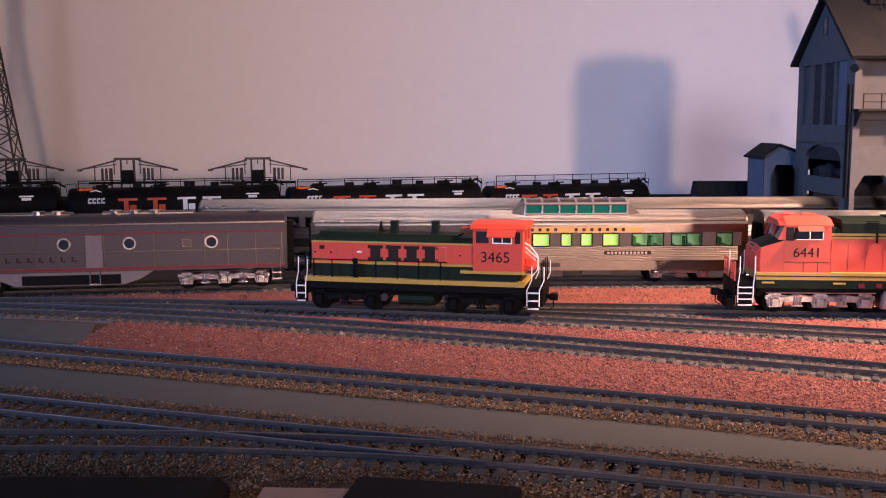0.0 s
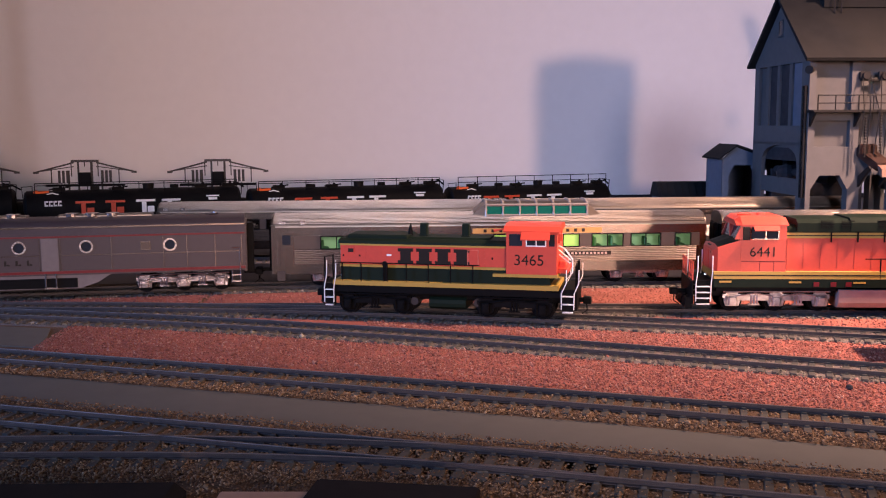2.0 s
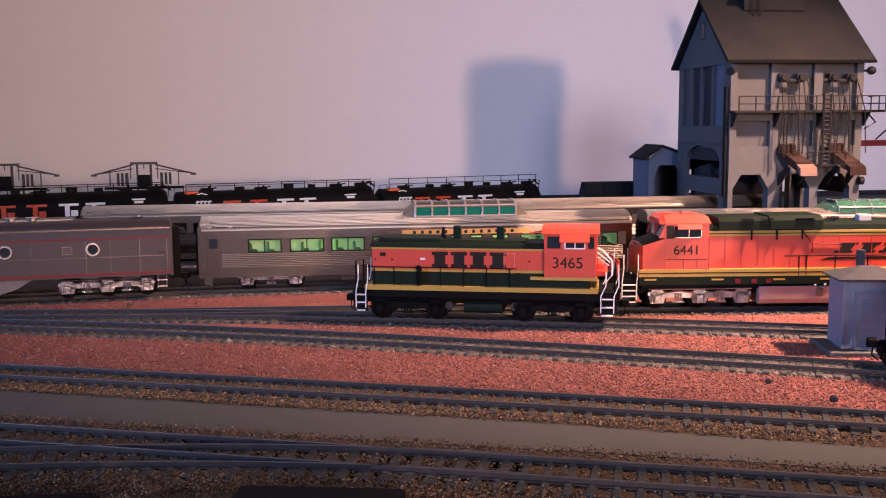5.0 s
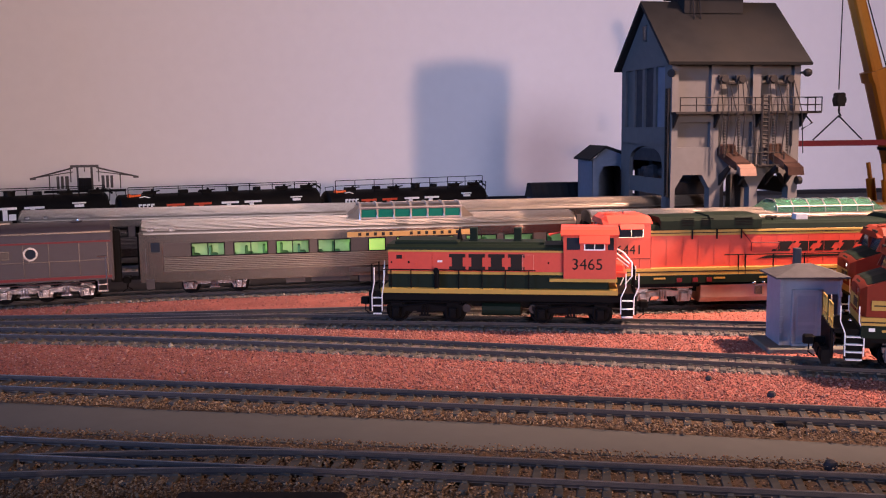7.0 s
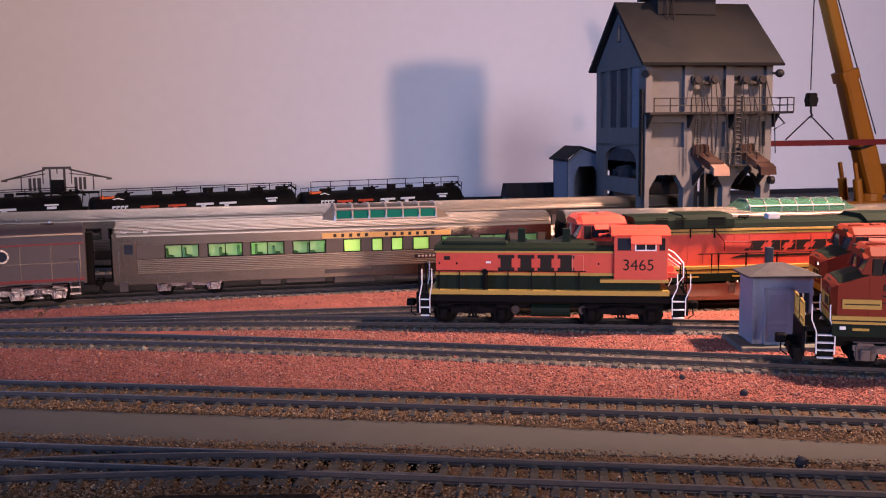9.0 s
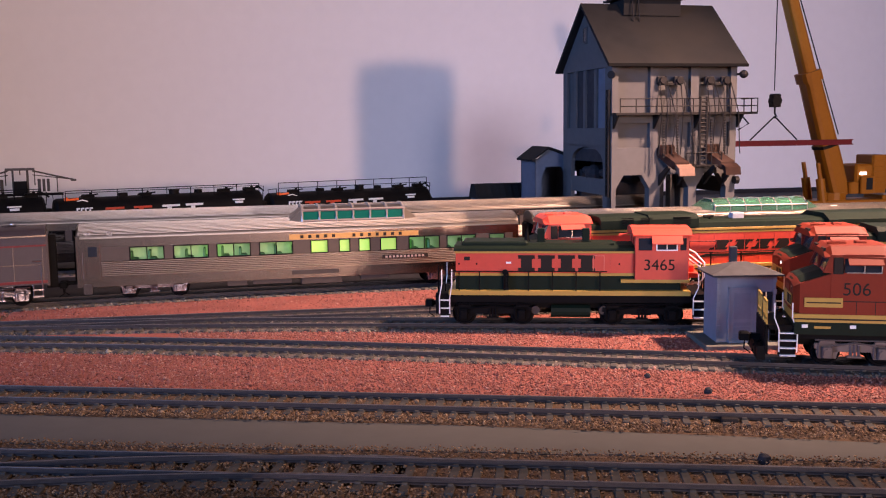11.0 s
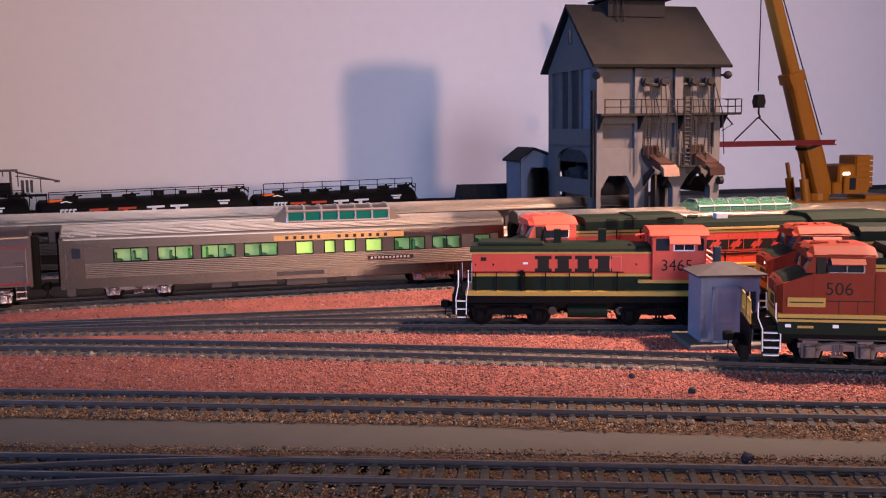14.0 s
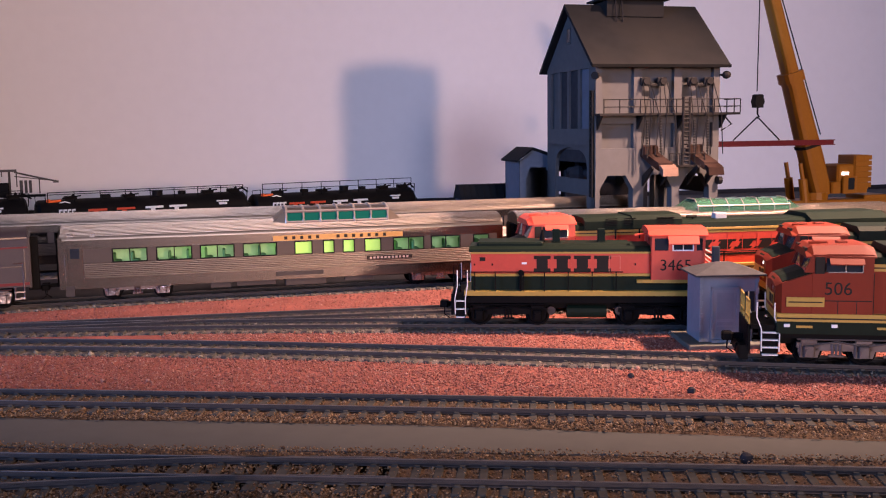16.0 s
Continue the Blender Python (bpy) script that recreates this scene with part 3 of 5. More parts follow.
    writing("road_number", "3465", 8.0, 38.0, -16.4, 29.4, LOGO, t, "black cab number")
    emblem(t, -25.5, 15.2, -13.1, 28.2, 36.6, LOGO, 4)
    part("build_plate", Geo().box(-31, -28.4, -13.3, -13, 32.2, 33.2), WHITE, t)
    hatch = part("hatch", Geo().box(13.4, 18.6, -13.2, -13, 27.8, 36.2), ORANGE, t)
    part("hatch_edge", Geo().box(13.1, 13.4, -13.3, -13, 27.6, 36.4).box(18.6, 18.9, -13.3, -13, 27.6, 36.4).box(13.4, 18.6, -13.3, -13, 36.2, 36.4), mat("salmon worn paint", (0.66, 0.2, 0.14), 0.45), hatch)
    for x in (-55.6, -46.5, 26):
        part("door_latch", Geo().box(x, x + 0.7, -13.35, -13, 31.6, 32.6), BLACK, hood)
    part("brake_stand", Geo().box(-32.2, -30.6, -16.1, -14.6, 18.9, 28.4).rod([(-31.4, -16.4, 28.2), (-31.4, -15.6, 28.2)], 1.5, 12), BLACK, t, "black brake stand on the walkway")
    # handrails
    part("handrail", Geo().rod([(-60, -16.2, 28.6), (20, -16.2, 28.6)], 0.28).rod([(-60, 16.2, 28.6), (20, 16.2, 28.6)], 0.28), BLACK, t)
    for x in (-55, -44.5, -32, -30, -19.5, -7.5, 4.5, 16.5):
        part("stanchion", Geo().rod([(x, -16.3, 18.6), (x, -16.3, 28.8)], 0.32), BLACK, t)
    grab_steps(t, -65, -60.2, -15.8, (5.2, 9.4, 13.6), 29.5, 1.2)
    grab_steps(t, 63.2, 69.2, -15.8, (5.2, 9.4, 13.6), 27.5, 2.4)
    grab_steps(t, -65, -60.2, 12.6, (5.2, 9.4, 13.6), 29.5, 1.2)
    grab_steps(t, 63.2, 69.2, 12.6, (5.2, 9.4, 13.6), 27.5, 2.4)
    for p0, p1, q0, q1 in ((-66, -57, -67.5, -65.5), (57, 70, 69, 71)):
        part("end_platform", Geo().box(p0, p1, -15.5, 15.5, 15.0, 17.0), BLACK, t)
        part("pilot_plate", Geo().box(q0, q1, -14, 14, 6, 17, 0.4), BLACK, t)
    part("end_rail", Geo().rod([(70, -13, 16.8), (70, -13, 29), (70, -4, 29.5), (70, -4, 17)], 0.4).rod([(70, 13, 16.8), (70, 13, 29), (70, 4, 29.5), (70, 4, 17)], 0.4), BLACK, t)
    part("end_rail", Geo().rod([(-66, -13, 16.8), (-66, -13, 31), (-63, -8, 31.5), (-63, -8, 17)], 0.4), BLACK, t)
    part("cab_handrail", Geo().rod([(61, -12, 39.5), (64, -12, 38.0), (68.4, -14.5, 33), (68.4, -15, 26), (65, -15.6, 22)], 0.4).rod([(61, -10, 37.0), (67.4, -12, 32)], 0.35).rod([(61, -10, 34.6), (66.8, -12, 30.5)], 0.35), WHITE, t, "white rear handrails")
    part("toolbox", Geo().box(60.5, 66, -12, 12, 25, 27.5, 0.4).box(60.5, 64.5, -8, 8, 27.5, 31, 0.6), ORANGE, t)
    part("fuel_tank", Geo().prism_x([(-10, 4), (10, 4), (12.6, 5.4), (13, 7.2), (12.6, 9.2), (10, 10.4), (-10, 10.4), (-12.6, 9.2), (-13, 7.2), (-12.6, 5.4)], -8, 12), GREEN, t, "dark green fuel tank")
    for x in (-16, 18.5):
        part("air_reservoir", Geo().rod([(x, -12.6, 8), (x, 12.6, 8)], 2.2, 12), UNDERFLOOR, t, "dull metal air reservoir")
    wheels = []
    for c in (-38, 38):
        tr, ws = truck(t, c - 20, c + 20, 2, BLACK)
        wheels += ws
    coupler(t, -63, -1)
    coupler(t, 66, 1)
    return t, wheels


def road_loco(label, body, number, number_size, x, y, rz, wide_logo, nose_block=False, lit=False):
    """A long six-axle road engine; nose at the origin, hood towards +x."""
    t = thing("road_locomotive", label, "locomotive", x, y, 0, rz, "parked road locomotives")
    part("frame", Geo().box(2, 228, -14, 14, 11.5, 14.2).box(-4, 234, -8, 8, 8, 12), BLACK, t)
    part("sill", Geo().box(0, 232, -16.6, 16.6, 14.0, 19.2 if nose_block else 18.6, 0.2), GREEN, t, "dark green side sill")
    part("lower_stripe", Geo().box(0, 232, -16.5, 16.5, 19.2 if nose_block else 18.6, 22.6, 0.1), YELLOW, t, "yellow sill stripes")
    part("stripe_line", Geo().box(0, 232, -16.62, -16.5, 20.3, 20.9), LOGO, t)
    # nose and cab
    n = Geo()
    n.loft([[(x0, -a, 22.6), (x0, a, 22.6), (x0, a, z1), (x0, a * 0.35, z1 + 1.2), (x0, -a * 0.35, z1 + 1.2), (x0, -a, z1)] for x0, a, z1 in ((0, 11.5, 33.5), (2.2, 15.6, 35.4), (15, 16.2, 39.6))])
    part("nose", n, body, t, "sloped orange nose")
    part("nose_top", Geo().loft([[(x0, -a, z1), (x0, a, z1), (x0, a, z1 + 0.3), (x0, a * 0.35, z1 + 1.35), (x0, -a * 0.35, z1 + 1.35), (x0, -a, z1 + 0.3)] for x0, a, z1 in ((0.6, 10.6, 33.9), (2.8, 14.4, 35.7), (14.6, 15.2, 39.6))]), GREEN, t, "dark green anti-glare nose top")
    part("nose_door", Geo().box(-0.4, 0.2, -3.2, 3.2, 23, 33.2, 0.3), body, t)
    c = Geo()
    c.box(15, 41, -16.2, 16.2, 22.6, 40.2, 0.15)
    c.loft([[(xa, -16.2, 40.2), (xb, -16.2, 40.2), (xb, 16.2, 40.2), (xa, 16.2, 40.2)] for xa, xb in ((36.5, 41), )] + [[(36.8, -16.0, 47.6), (41, -16.0, 47.6), (41, 16.0, 47.6), (36.8, 16.0, 47.6)]])
    for y0, y1 in ((-16.1, -14.9), (14.9, 16.1)):
        c.prism_y([(11.5, 40.0), (19.8, 40.0), (21, 47.6), (15.0, 47.6)], y0, y1)
    c.box(12.4, 14.6, -0.9, 0.9, 40, 47.5).box(21, 37, -16.1, -15, 46.6, 47.8).box(21, 37, 15, 16.1, 46.6, 47.8)
    cab = part("cab", c, body, t)
    part("cab_roof", Geo().loft([[(xx, -a, z0), (xx, a, z0), (xx, a, z0 + 0.6), (xx, b, z1), (xx, -b, z1), (xx, -a, z0 + 0.6)] for xx, a, z0, b, z1 in ((12.4, 15.0, 47.2, 9.5, 50.2), (15.5, 16.4, 47.4, 10.5, 52.0), (38, 16.6, 47.4, 10.8, 52.2), (42, 16.2, 47.4, 10.0, 51.2))]).box(18, 24, -3, 3, 52, 53, 0.4).box(28, 33, -2, 2, 52, 53, 0.4).rod([(15, -5, 52.6), (20, -5, 52.8)], 0.6), body, t, "faceted orange cab roof")
    part("sunshade", Geo().prism_x([(-16.4, 47.0), (-16.4, 47.6), (-19.2, 45.2), (-19.2, 44.8)], 22, 36.5), body, t)
    w = part("side_window", Geo().box(21, 37, -15.6, -15.2, 40.2, 46.8), WINDOW, cab)
    part("window_frame", Geo().box(21.6, 36.6, -16.5, -16.1, 40.0, 40.5).box(36, 36.6, -16.5, -16.1, 40, 46.4).box(28.8, 29.4, -16.4, -16, 40, 46.4), CHROME, w, "bright metal window frame")
    part("windshield", Geo().loft([[(12.6, -14.6, 40), (12.9, -14.6, 40), (12.9, 14.6, 40), (12.6, 14.6, 40)], [(15.2, -14, 47.5), (15.5, -14, 47.5), (15.5, 14, 47.5), (15.2, 14, 47.5)]]), WINDOW, cab)
    part("cab_door", Geo().box(16.0, 20.2, -16.5, -16.2, 39.6, 46.8, 0.3), LOGO, cab)
    part("number_board", Geo().box(11.6, 12.6, -11, -5, 47.5, 49.8).box(11.6, 12.6, 5, 11, 47.5, 49.8), LOGO, t)
    part("headlight", Geo().ball((1.2, -6.2, 32.2), 1.5), LAMPLIT if lit else CHROME, t, "lit headlight" if lit else "", True)
    part("ditch_light", Geo().ball((-3.0, -10, 20), 1.0).ball((-3.0, 10, 20), 1.0), CHROME, t)
    number and writing("road_number", number, number_size, 18.6, -16.35, 30.8, LOGO, t, "black cab number")
    part("cab_panel_line", Geo().box(15.5, 40.5, -16.32, -16.2, 28.0, 28.4).box(41.0, 41.3, -16.3, -16.2, 22.6, 40).box(26, 26.3, -16.3, -16.2, 22.6, 28).box(34, 34.3, -16.3, -16.2, 22.6, 28), LOGO if body is PUMPKIN else RED, t)
    for ob in t.children:
        if ob.name.split(".")[0] in ("nose", "nose_top", "cab", "cab_roof", "sunshade", "cab_panel_line"):
            ob.scale.x = 0.93
            if nose_block and ob.name.split(".")[0] in ("cab_roof", "sunshade"):
                ob.location.z = -1.2 * MM
    # long hood
    h = Geo().box(38.1, 232, -13.4, 13.4, 22.6, 40.4, 0.2)
    for xx in range(48, 228, 9):
        h.box(xx, xx + 0.3, -13.55, -13.4, 24, 40)
    hood = part("hood", h, body, t, "long orange hood with access doors")
    part("upper_stripe", Geo().box(38.1, 232, -13.55, 13.55, 40.4, 43.4, 0.1), YELLOW, t)
    part("stripe_line", Geo().box(38.1, 232, -13.7, -13.55, 41.6, 42.1), LOGO, t)
    part("hood_roof", Geo().prism_x([(-13.4, 43.4), (13.4, 43.4), (12.6, 46.2), (9, 47.4), (-9, 47.4), (-12.6, 46.2)], 38.1, 232), GREEN, t, "dark green hood roof")
    part("equipment_blower", Geo().prism_x([(-14.6, 43.8), (14.6, 43.8), (14.6, 48.6), (11, 50.6), (-11, 50.6), (-14.6, 48.6)], 44, 72).prism_x([(-15.4, 44.2), (15.4, 44.2), (15.4, 49), (11.5, 51.4), (-11.5, 51.4), (-15.4, 49)], 72, 101), GREEN, t)
    for x0, x1 in ((56, 63), (67, 74), (86, 96)):
        g = Geo()
        for k in range(5):
            g.box(x0, x1, -15.6 if x0 > 70 else -14.9, -14.4, 46.0 + k * 0.9, 46.45 + k * 0.9)
        part("louvre", g, BLACK, hood)
    part("radiator_wing", Geo().prism_x([(-17.5, 44.5), (17.5, 44.5), (17.5, 46.6), (10, 50), (-10, 50), (-17.5, 46.6)], 178, 226), GREEN, t)
    part("horn", Geo().rod([(112, -3, 47.4), (112, -3, 48.8)], 0.5).rod([(108, -3.5, 48.8), (114, -3.5, 48.9)], 0.7).rod([(109, -1.5, 49.2), (115, -1.5, 49.2)], 0.7), BLACK, t)
    part("antenna_box", Geo().box(126, 133, -3, 3, 47.4, 50.6, 0.3), mat("light grey box", (0.4, 0.4, 0.42), 0.6), t)
    for xx in (62, 76, 90):
        part("support", Geo().rod([(xx, -14.6, 44), (xx, -14.8, 38.4)], 0.45), BLACK, t)
    if wide_logo:
        emblem(t, 107, 157, -13.42, 30.6, 36.2, LOGO, 4, 0.7)
        part("emblem_flash", Geo().prism_y([(100, 26.6), (160, 27.6), (160, 28.6), (106, 28.4)], -13.56, -13.4), LOGO, t, "black flash under the emblem")
    if nose_block:
        part("nose_stripe", Geo().box(-0.5, -0.3, -9.5, 9.5, 24.5, 30.0).box(3.8, 19, -16.5, -16.2, 25.6, 29.6, 0.1), YELLOW, t, "yellow nose block with dark outline")
        part("stripe_line", Geo().box(4.6, 18.2, -16.65, -16.45, 27.3, 27.8), LOGO, t)
        part("nose_mark", Geo().box(-0.7, -0.5, -9, -5, 25.4, 29.2).box(-0.7, -0.5, -3.6, 0, 25.4, 29.2), LOGO, t)
    # walkway rails
    part("handrail", Geo().rod([(80, -16.0, 29.5), (228, -16.0, 29.5)], 0.32), BLACK, t)
    for xx in (88, 92, 108, 126, 146, 166, 188, 210):
        part("stanchion", Geo().rod([(xx, -16.2, 18.6), (xx, -16.2, 29.8)], 0.4), BLACK, t)
    part("piping", Geo().rod([(90, -14.2, 43), (96, -14.2, 36), (112, -14.2, 35.5), (112, -14.2, 32)], 0.35).rod([(96, -14.2, 36), (96, -14.2, 31)], 0.35), BLACK if not wide_logo else RED, t)
    for xx, zz in ((8 if nose_block else 3, 16.6), (40, 16.4), (74, 16.2), (100, 16.2)):
        part("sill_tag", Geo().box(xx, xx + 6.5, -16.75, -16.6, zz, zz + 1.0), YELLOW, t)
    if nose_block:
        for xx in (3.0, 22.0):
            part("marker_plate", Geo().box(xx, xx + 2.4, -17.0, -16.6, 16.9, 18.3, 0.1), WHITE, t, "small white marker plate")
    for xx in (53, 62, 70):
        part("sill_mark", Geo().box(xx, xx + 3, -16.8, -16.6, 14.6, 17.0), RED, t)
    la, lb, reach, lean = (-5.6, 1.2, 27.0, -2.0) if nose_block else (-9, -1.5, 31.0, 0.8)
    grab_steps(t, la, lb, -15.4, (4.6, 7.8, 11.0, 14.2), reach, lean)
    grab_steps(t, la, lb, 12.4, (4.6, 7.8, 11.0, 14.2), reach, lean)
    part("front_platform", Geo().box(-10, 1, -15.5, 15.5, 15.5, 17.5).box(-11.5, -10, -14.5, 14.5, 4.5, 17.5, 0.4), BLACK, t)
    g = Geo()
    for yy in (-14, -9, -4, 4, 9, 14):
        g.box(-11, -10.4, yy - 0.5, yy + 0.5, 17.5, 27.5)
    for zz in (19.5, 26.5):
        g.box(-11, -10.4, -14.5, -3.5, zz, zz + 1.2).box(-11, -10.4, 3.5, 14.5, zz, zz + 1.2)
    part("end_railing", g, YELLOW if nose_block else ORANGE, t, "painted end railing panels")
    part("plow", Geo().prism_x([(-15, 2.2), (15, 2.2), (14, 8), (-14, 8)], -14.5, -11), BLACK, t)
    part("air_hose", Geo().rod([(-12, -6, 9), (-15, -6.5, 7), (-15.5, -7, 4)], 0.5).rod([(-12, 6, 9), (-15, 6.5, 7), (-15.5, 7, 4)], 0.5), BLACK, t)
    part("fuel_tank", Geo().prism_x([(-13, 2.6), (13, 2.6), (15.4, 5.5), (15.8, 12.6), (-15.8, 12.6), (-15.4, 5.5)], 67, 138), TAN, t, "smooth dull silver fuel tank")
    part("fuel_filler", Geo().box(98, 102, -16.6, -15.6, 7, 11.5).ball((97.5, -16, 13.2), 1).ball((103, -16, 13.4), 1), CHROME, t)
    casting = TRUCKGREY if nose_block else TRUCKBRIGHT
    truck(t, 9 if nose_block else 6, 63, 3, casting)
    truck(t, 158, 215, 3, casting)
    coupler(t, -9, -1)
    coupler(t, 226, 1)
    return t


def car_profile(w, z0, side, top, n=9):
    """Half-round roofed car section: (y, z) outline."""
    pts = [(-w, z0), (-w, side)]
    for i in range(1, n):
        a = math.pi * i / n
        pts.append((-w * math.cos(a) * (1.0 if 0.2 < i / n < 0.8 else 1.0), side + (top - side) * math.sin(a) ** 0.8))
    pts += [(w, side), (w, z0)]
    return pts


def passenger_car(label, x, y, rz, length, dome, windows, gold=None, lit=True):
    """A fluted silver car; its left end at the origin."""
    t = thing("passenger_car", label, "railway car", x, y, 0, rz, "silver passenger cars")
    W, Z0, SIDE, TOP = 16.5, 8.6, 38.0, 46.0
    # side sheets with openings, letterboard, sill
    win = sorted(windows)
    for s in (-1, 1):
        ya, yb = sorted((s * W, s * (W - 1)))
        g = Geo().box(0, length, ya, yb, 32.2, SIDE).box(0, length, ya, yb, Z0, 24.2)
        edge = 0.0
        for a, b in win + [(length, length)]:
            if a > edge:
                g.box(edge, a, ya, yb, 24.2, 32.2)
            edge = b
        part("side_wall", g, SILVER, t, "satin silver car side")
        wall = t.children[-1]
        for k in range(8):
            z = 14.9 + k * 1.15
            part("flute", Geo().prism_x([(s * (W + 0.42 * math.sin(math.pi * q / 5)), z + 0.5 - 0.5 * math.cos(math.pi * q / 5)) for q in range(6)], 14, length - 6), FLUTED, wall)
        edge = 14.0
        for a, b in win + [(length - 4, length - 4)]:
            if a > edge:
                part("window_pillar", Geo().box(edge, a, *sorted((s * W, s * (W + 0.15))), 24.3, 32.8), BAND, wall)
            edge = b
    part("roof", Geo().prism_x(car_profile(W, SIDE, SIDE + 0.4, TOP), 0, length), SILVERROOF, t, "smooth rounded silver roof", True)
    prof = car_profile(W, SIDE, SIDE + 0.4, TOP, 27)
    for y0, z0 in prof[3:15]:
        part("roof_rib", Geo().prism_x([(y0 - 0.3, z0 - 0.3), (y0 - 0.25, z0 + 0.16), (y0 + 0.25, z0 + 0.2), (y0 + 0.4, z0 - 0.2)], 1, length - 1), SILVERROOF, t)
    part("floor", Geo().box(0.5, length - 0.5, -15.4, 15.4, Z0, 12.2), BLACK, t)
    part("end_wall", Geo().box(0, 1, -15.4, 15.4, Z0, SIDE), SILVER, t)
    part("end_wall", Geo().box(length - 1, length, -15.4, 15.4, Z0, SIDE), SILVER, t)
    part("diaphragm", Geo().box(-3, 0, -6, 6, 11, 38, 0.6), BLACK, t)
    part("diaphragm", Geo().box(length, length + 3, -6, 6, 11, 38, 0.6), BLACK, t)
    if lit:
        part("interior", Geo().box(2, length - 2, 3.0, 3.6, 12.2, 37.5), GLOW, t, "lit green car interior")
        part("interior_bulkhead", Geo().box(133, 138, -14, 3, 12.2, 36).box(80, 80.8, -14, 3, 12.2, 36).box(181, 182, -14, 3, 12.2, 36), GLOW2, t)
        part("compartment", Geo().box(137, 204, -10, -9.4, 12.2, 37), GLOW2, t, "brightly lit compartment wall")
        for k in range(int((length - 24) / 11)):
            xx = 30 + k * 11
            if xx > length - 12 or 130 < xx < 206:
                continue
            part("seat", Geo().box(xx, xx + 5, -12, -3, 12.2, 24.6, 0.8).box(xx, xx + 1.6, -12, -3, 24.6, 28.6 + (k % 3) * 0.6, 0.5), SEAT, t)
    for a, b in win:
        p = part("window", Geo().box(a - 0.6, b + 0.6, -W - 0.25, -W + 0.2, 23.9, 24.6).box(a - 0.6, b + 0.6, -W - 0.25, -W + 0.2, 31.9, 32.6).box(a - 0.6, a + 0.1, -W - 0.25, -W + 0.2, 24.2, 32.2).box(b - 0.1, b + 0.6, -W - 0.25, -W + 0.2, 24.2, 32.2), BLACK, t, "dark window gasket")
        if b - a > 16:
            part("mullion", Geo().box((a + b) / 2 - 0.3, (a + b) / 2 + 0.3, -W - 0.2, -W + 0.2, 24.2, 32.2), BLACK, p)
    # door and end details
    d = part("door", Geo().box(5, 13.5, -W - 0.3, -W + 0.1, 13, 35.5, 0.2), SILVER, t, "satin silver vestibule door")
    part("door_window", Geo().box(6.6, 11.8, -W - 0.45, -W - 0.3, 27.2, 33.2, 0.1), WINDOW, d)
    part("grab_iron", Geo().rod([(3.4, -W - 0.8, 14), (3.4, -W - 0.8, 30)], 0.3), CHROME, t)
    part("corner_plate", Geo().box(-0.3, 2.2, -W - 0.25, -W + 0.1, Z0, 39.5), SILVER, t)
    part("marker_lamp", Geo().box(5, 8.5, -W + 0.4, -W + 2.2, 39.4, 42.0).box(18, 21, -W + 0.4, -W + 2.2, 39.6, 42.0), CHROME, t)
    for xx in (70, 155, 210):
        if xx < length - 10:
            part("roof_vent", Geo().box(xx, xx + 6, -9, -7, 44.0, 45.2, 0.3), SILVERROOF, t)
    part("underframe", Geo().box(10, length - 10, -6, 6, 6.5, 10.5).box(88, 100, -15.8, -8, 5.4, 10).box(104, 128, -15.8, -8, 5.8, 10).box(134, 160, -15.8, -6, 4.6, 10.5, 0.4).box(172, 190, -15.8, -8, 6, 10), UNDERFLOOR, t, "grey underfloor equipment boxes")
    part("louvre", Geo().box(128, 158, -W - 0.5, -W, 11, 13.6), UNDERFLOOR, t)
    part("step_box", Geo().box(3, 8, -W - 0.2, -W + 3, 4.5, 10.5).box(3.6, 7.4, -W - 0.4, -W, 4.2, 4.9), UNDERFLOOR, t)
    truck(t, 24, 64, 2, TRUCKCHROME, 5.2)
    truck(t, length - 62, length - 22, 2, TRUCKCHROME, 5.2)
    coupler(t, -1, -1)
    if gold:
        a, b = gold
        gb = part("letterboard", Geo().box(a, b, -W - 0.2, -W - 0.02, 33.1, 36.4), GOLD, t, "gold letterboard with dark bars")
        k = Geo()
        xs = [a + 7 + i * 5.0 for i in range(5)] + [a + 40 + i * 5.0 for i in range(7)]
        for xx in xs:
            k.box(xx, xx + 2.0, -W - 0.3, -W - 0.2, 33.8, 35.8)
        part("lettering", k, LOGO, gb)
        nb = part("name_plate", Geo().box(186, 216, -W - 0.6, -W - 0.3, 18.8, 21.2), LOGO, t, "dark name plate")
        k = Geo()
        for i in range(11):
            k.box(188 + i * 2.4, 189.4 + i * 2.4, -W - 0.75, -W - 0.6, 19.3, 20.6)
        part("lettering", k, TAN, nb)
    if dome is None:
        return t
    a, b, tall, panes = dome
    ra, rb = (9, 9) if tall < 10 else (11, 6)
    # dome: base, sloped ends, framed panes
    z0, zt = 40.5, 45.6 + tall
    teal = gold is not None
    pb, ps = (44.4, 51.0) if teal else (42.8, 47.2)
    base = Geo().loft([[(xx, -w, zz) for w, zz in ((13.6, z0), (-13.6, z0), (-13.2, zl), (13.2, zl))] for xx, zl in ((a - 2, 41.6), (a + ra, pb - 0.2), (b - rb, pb - 0.2), (b + 2, 41.6))])
    dm = part("dome", base, SILVERROOF, t, "raised dome with framed green panes")
    part("dome_interior", Geo().prism_y([(a + ra, 43.0), (b - rb, 43.0), (b - rb - 1, zt - 3.4), (a + ra + 1, zt - 3.4)], -6, 6), INTERIOR, t)
    fr = Geo()
    la, lb = a + ra, b - rb
    q = (lb - la) / panes
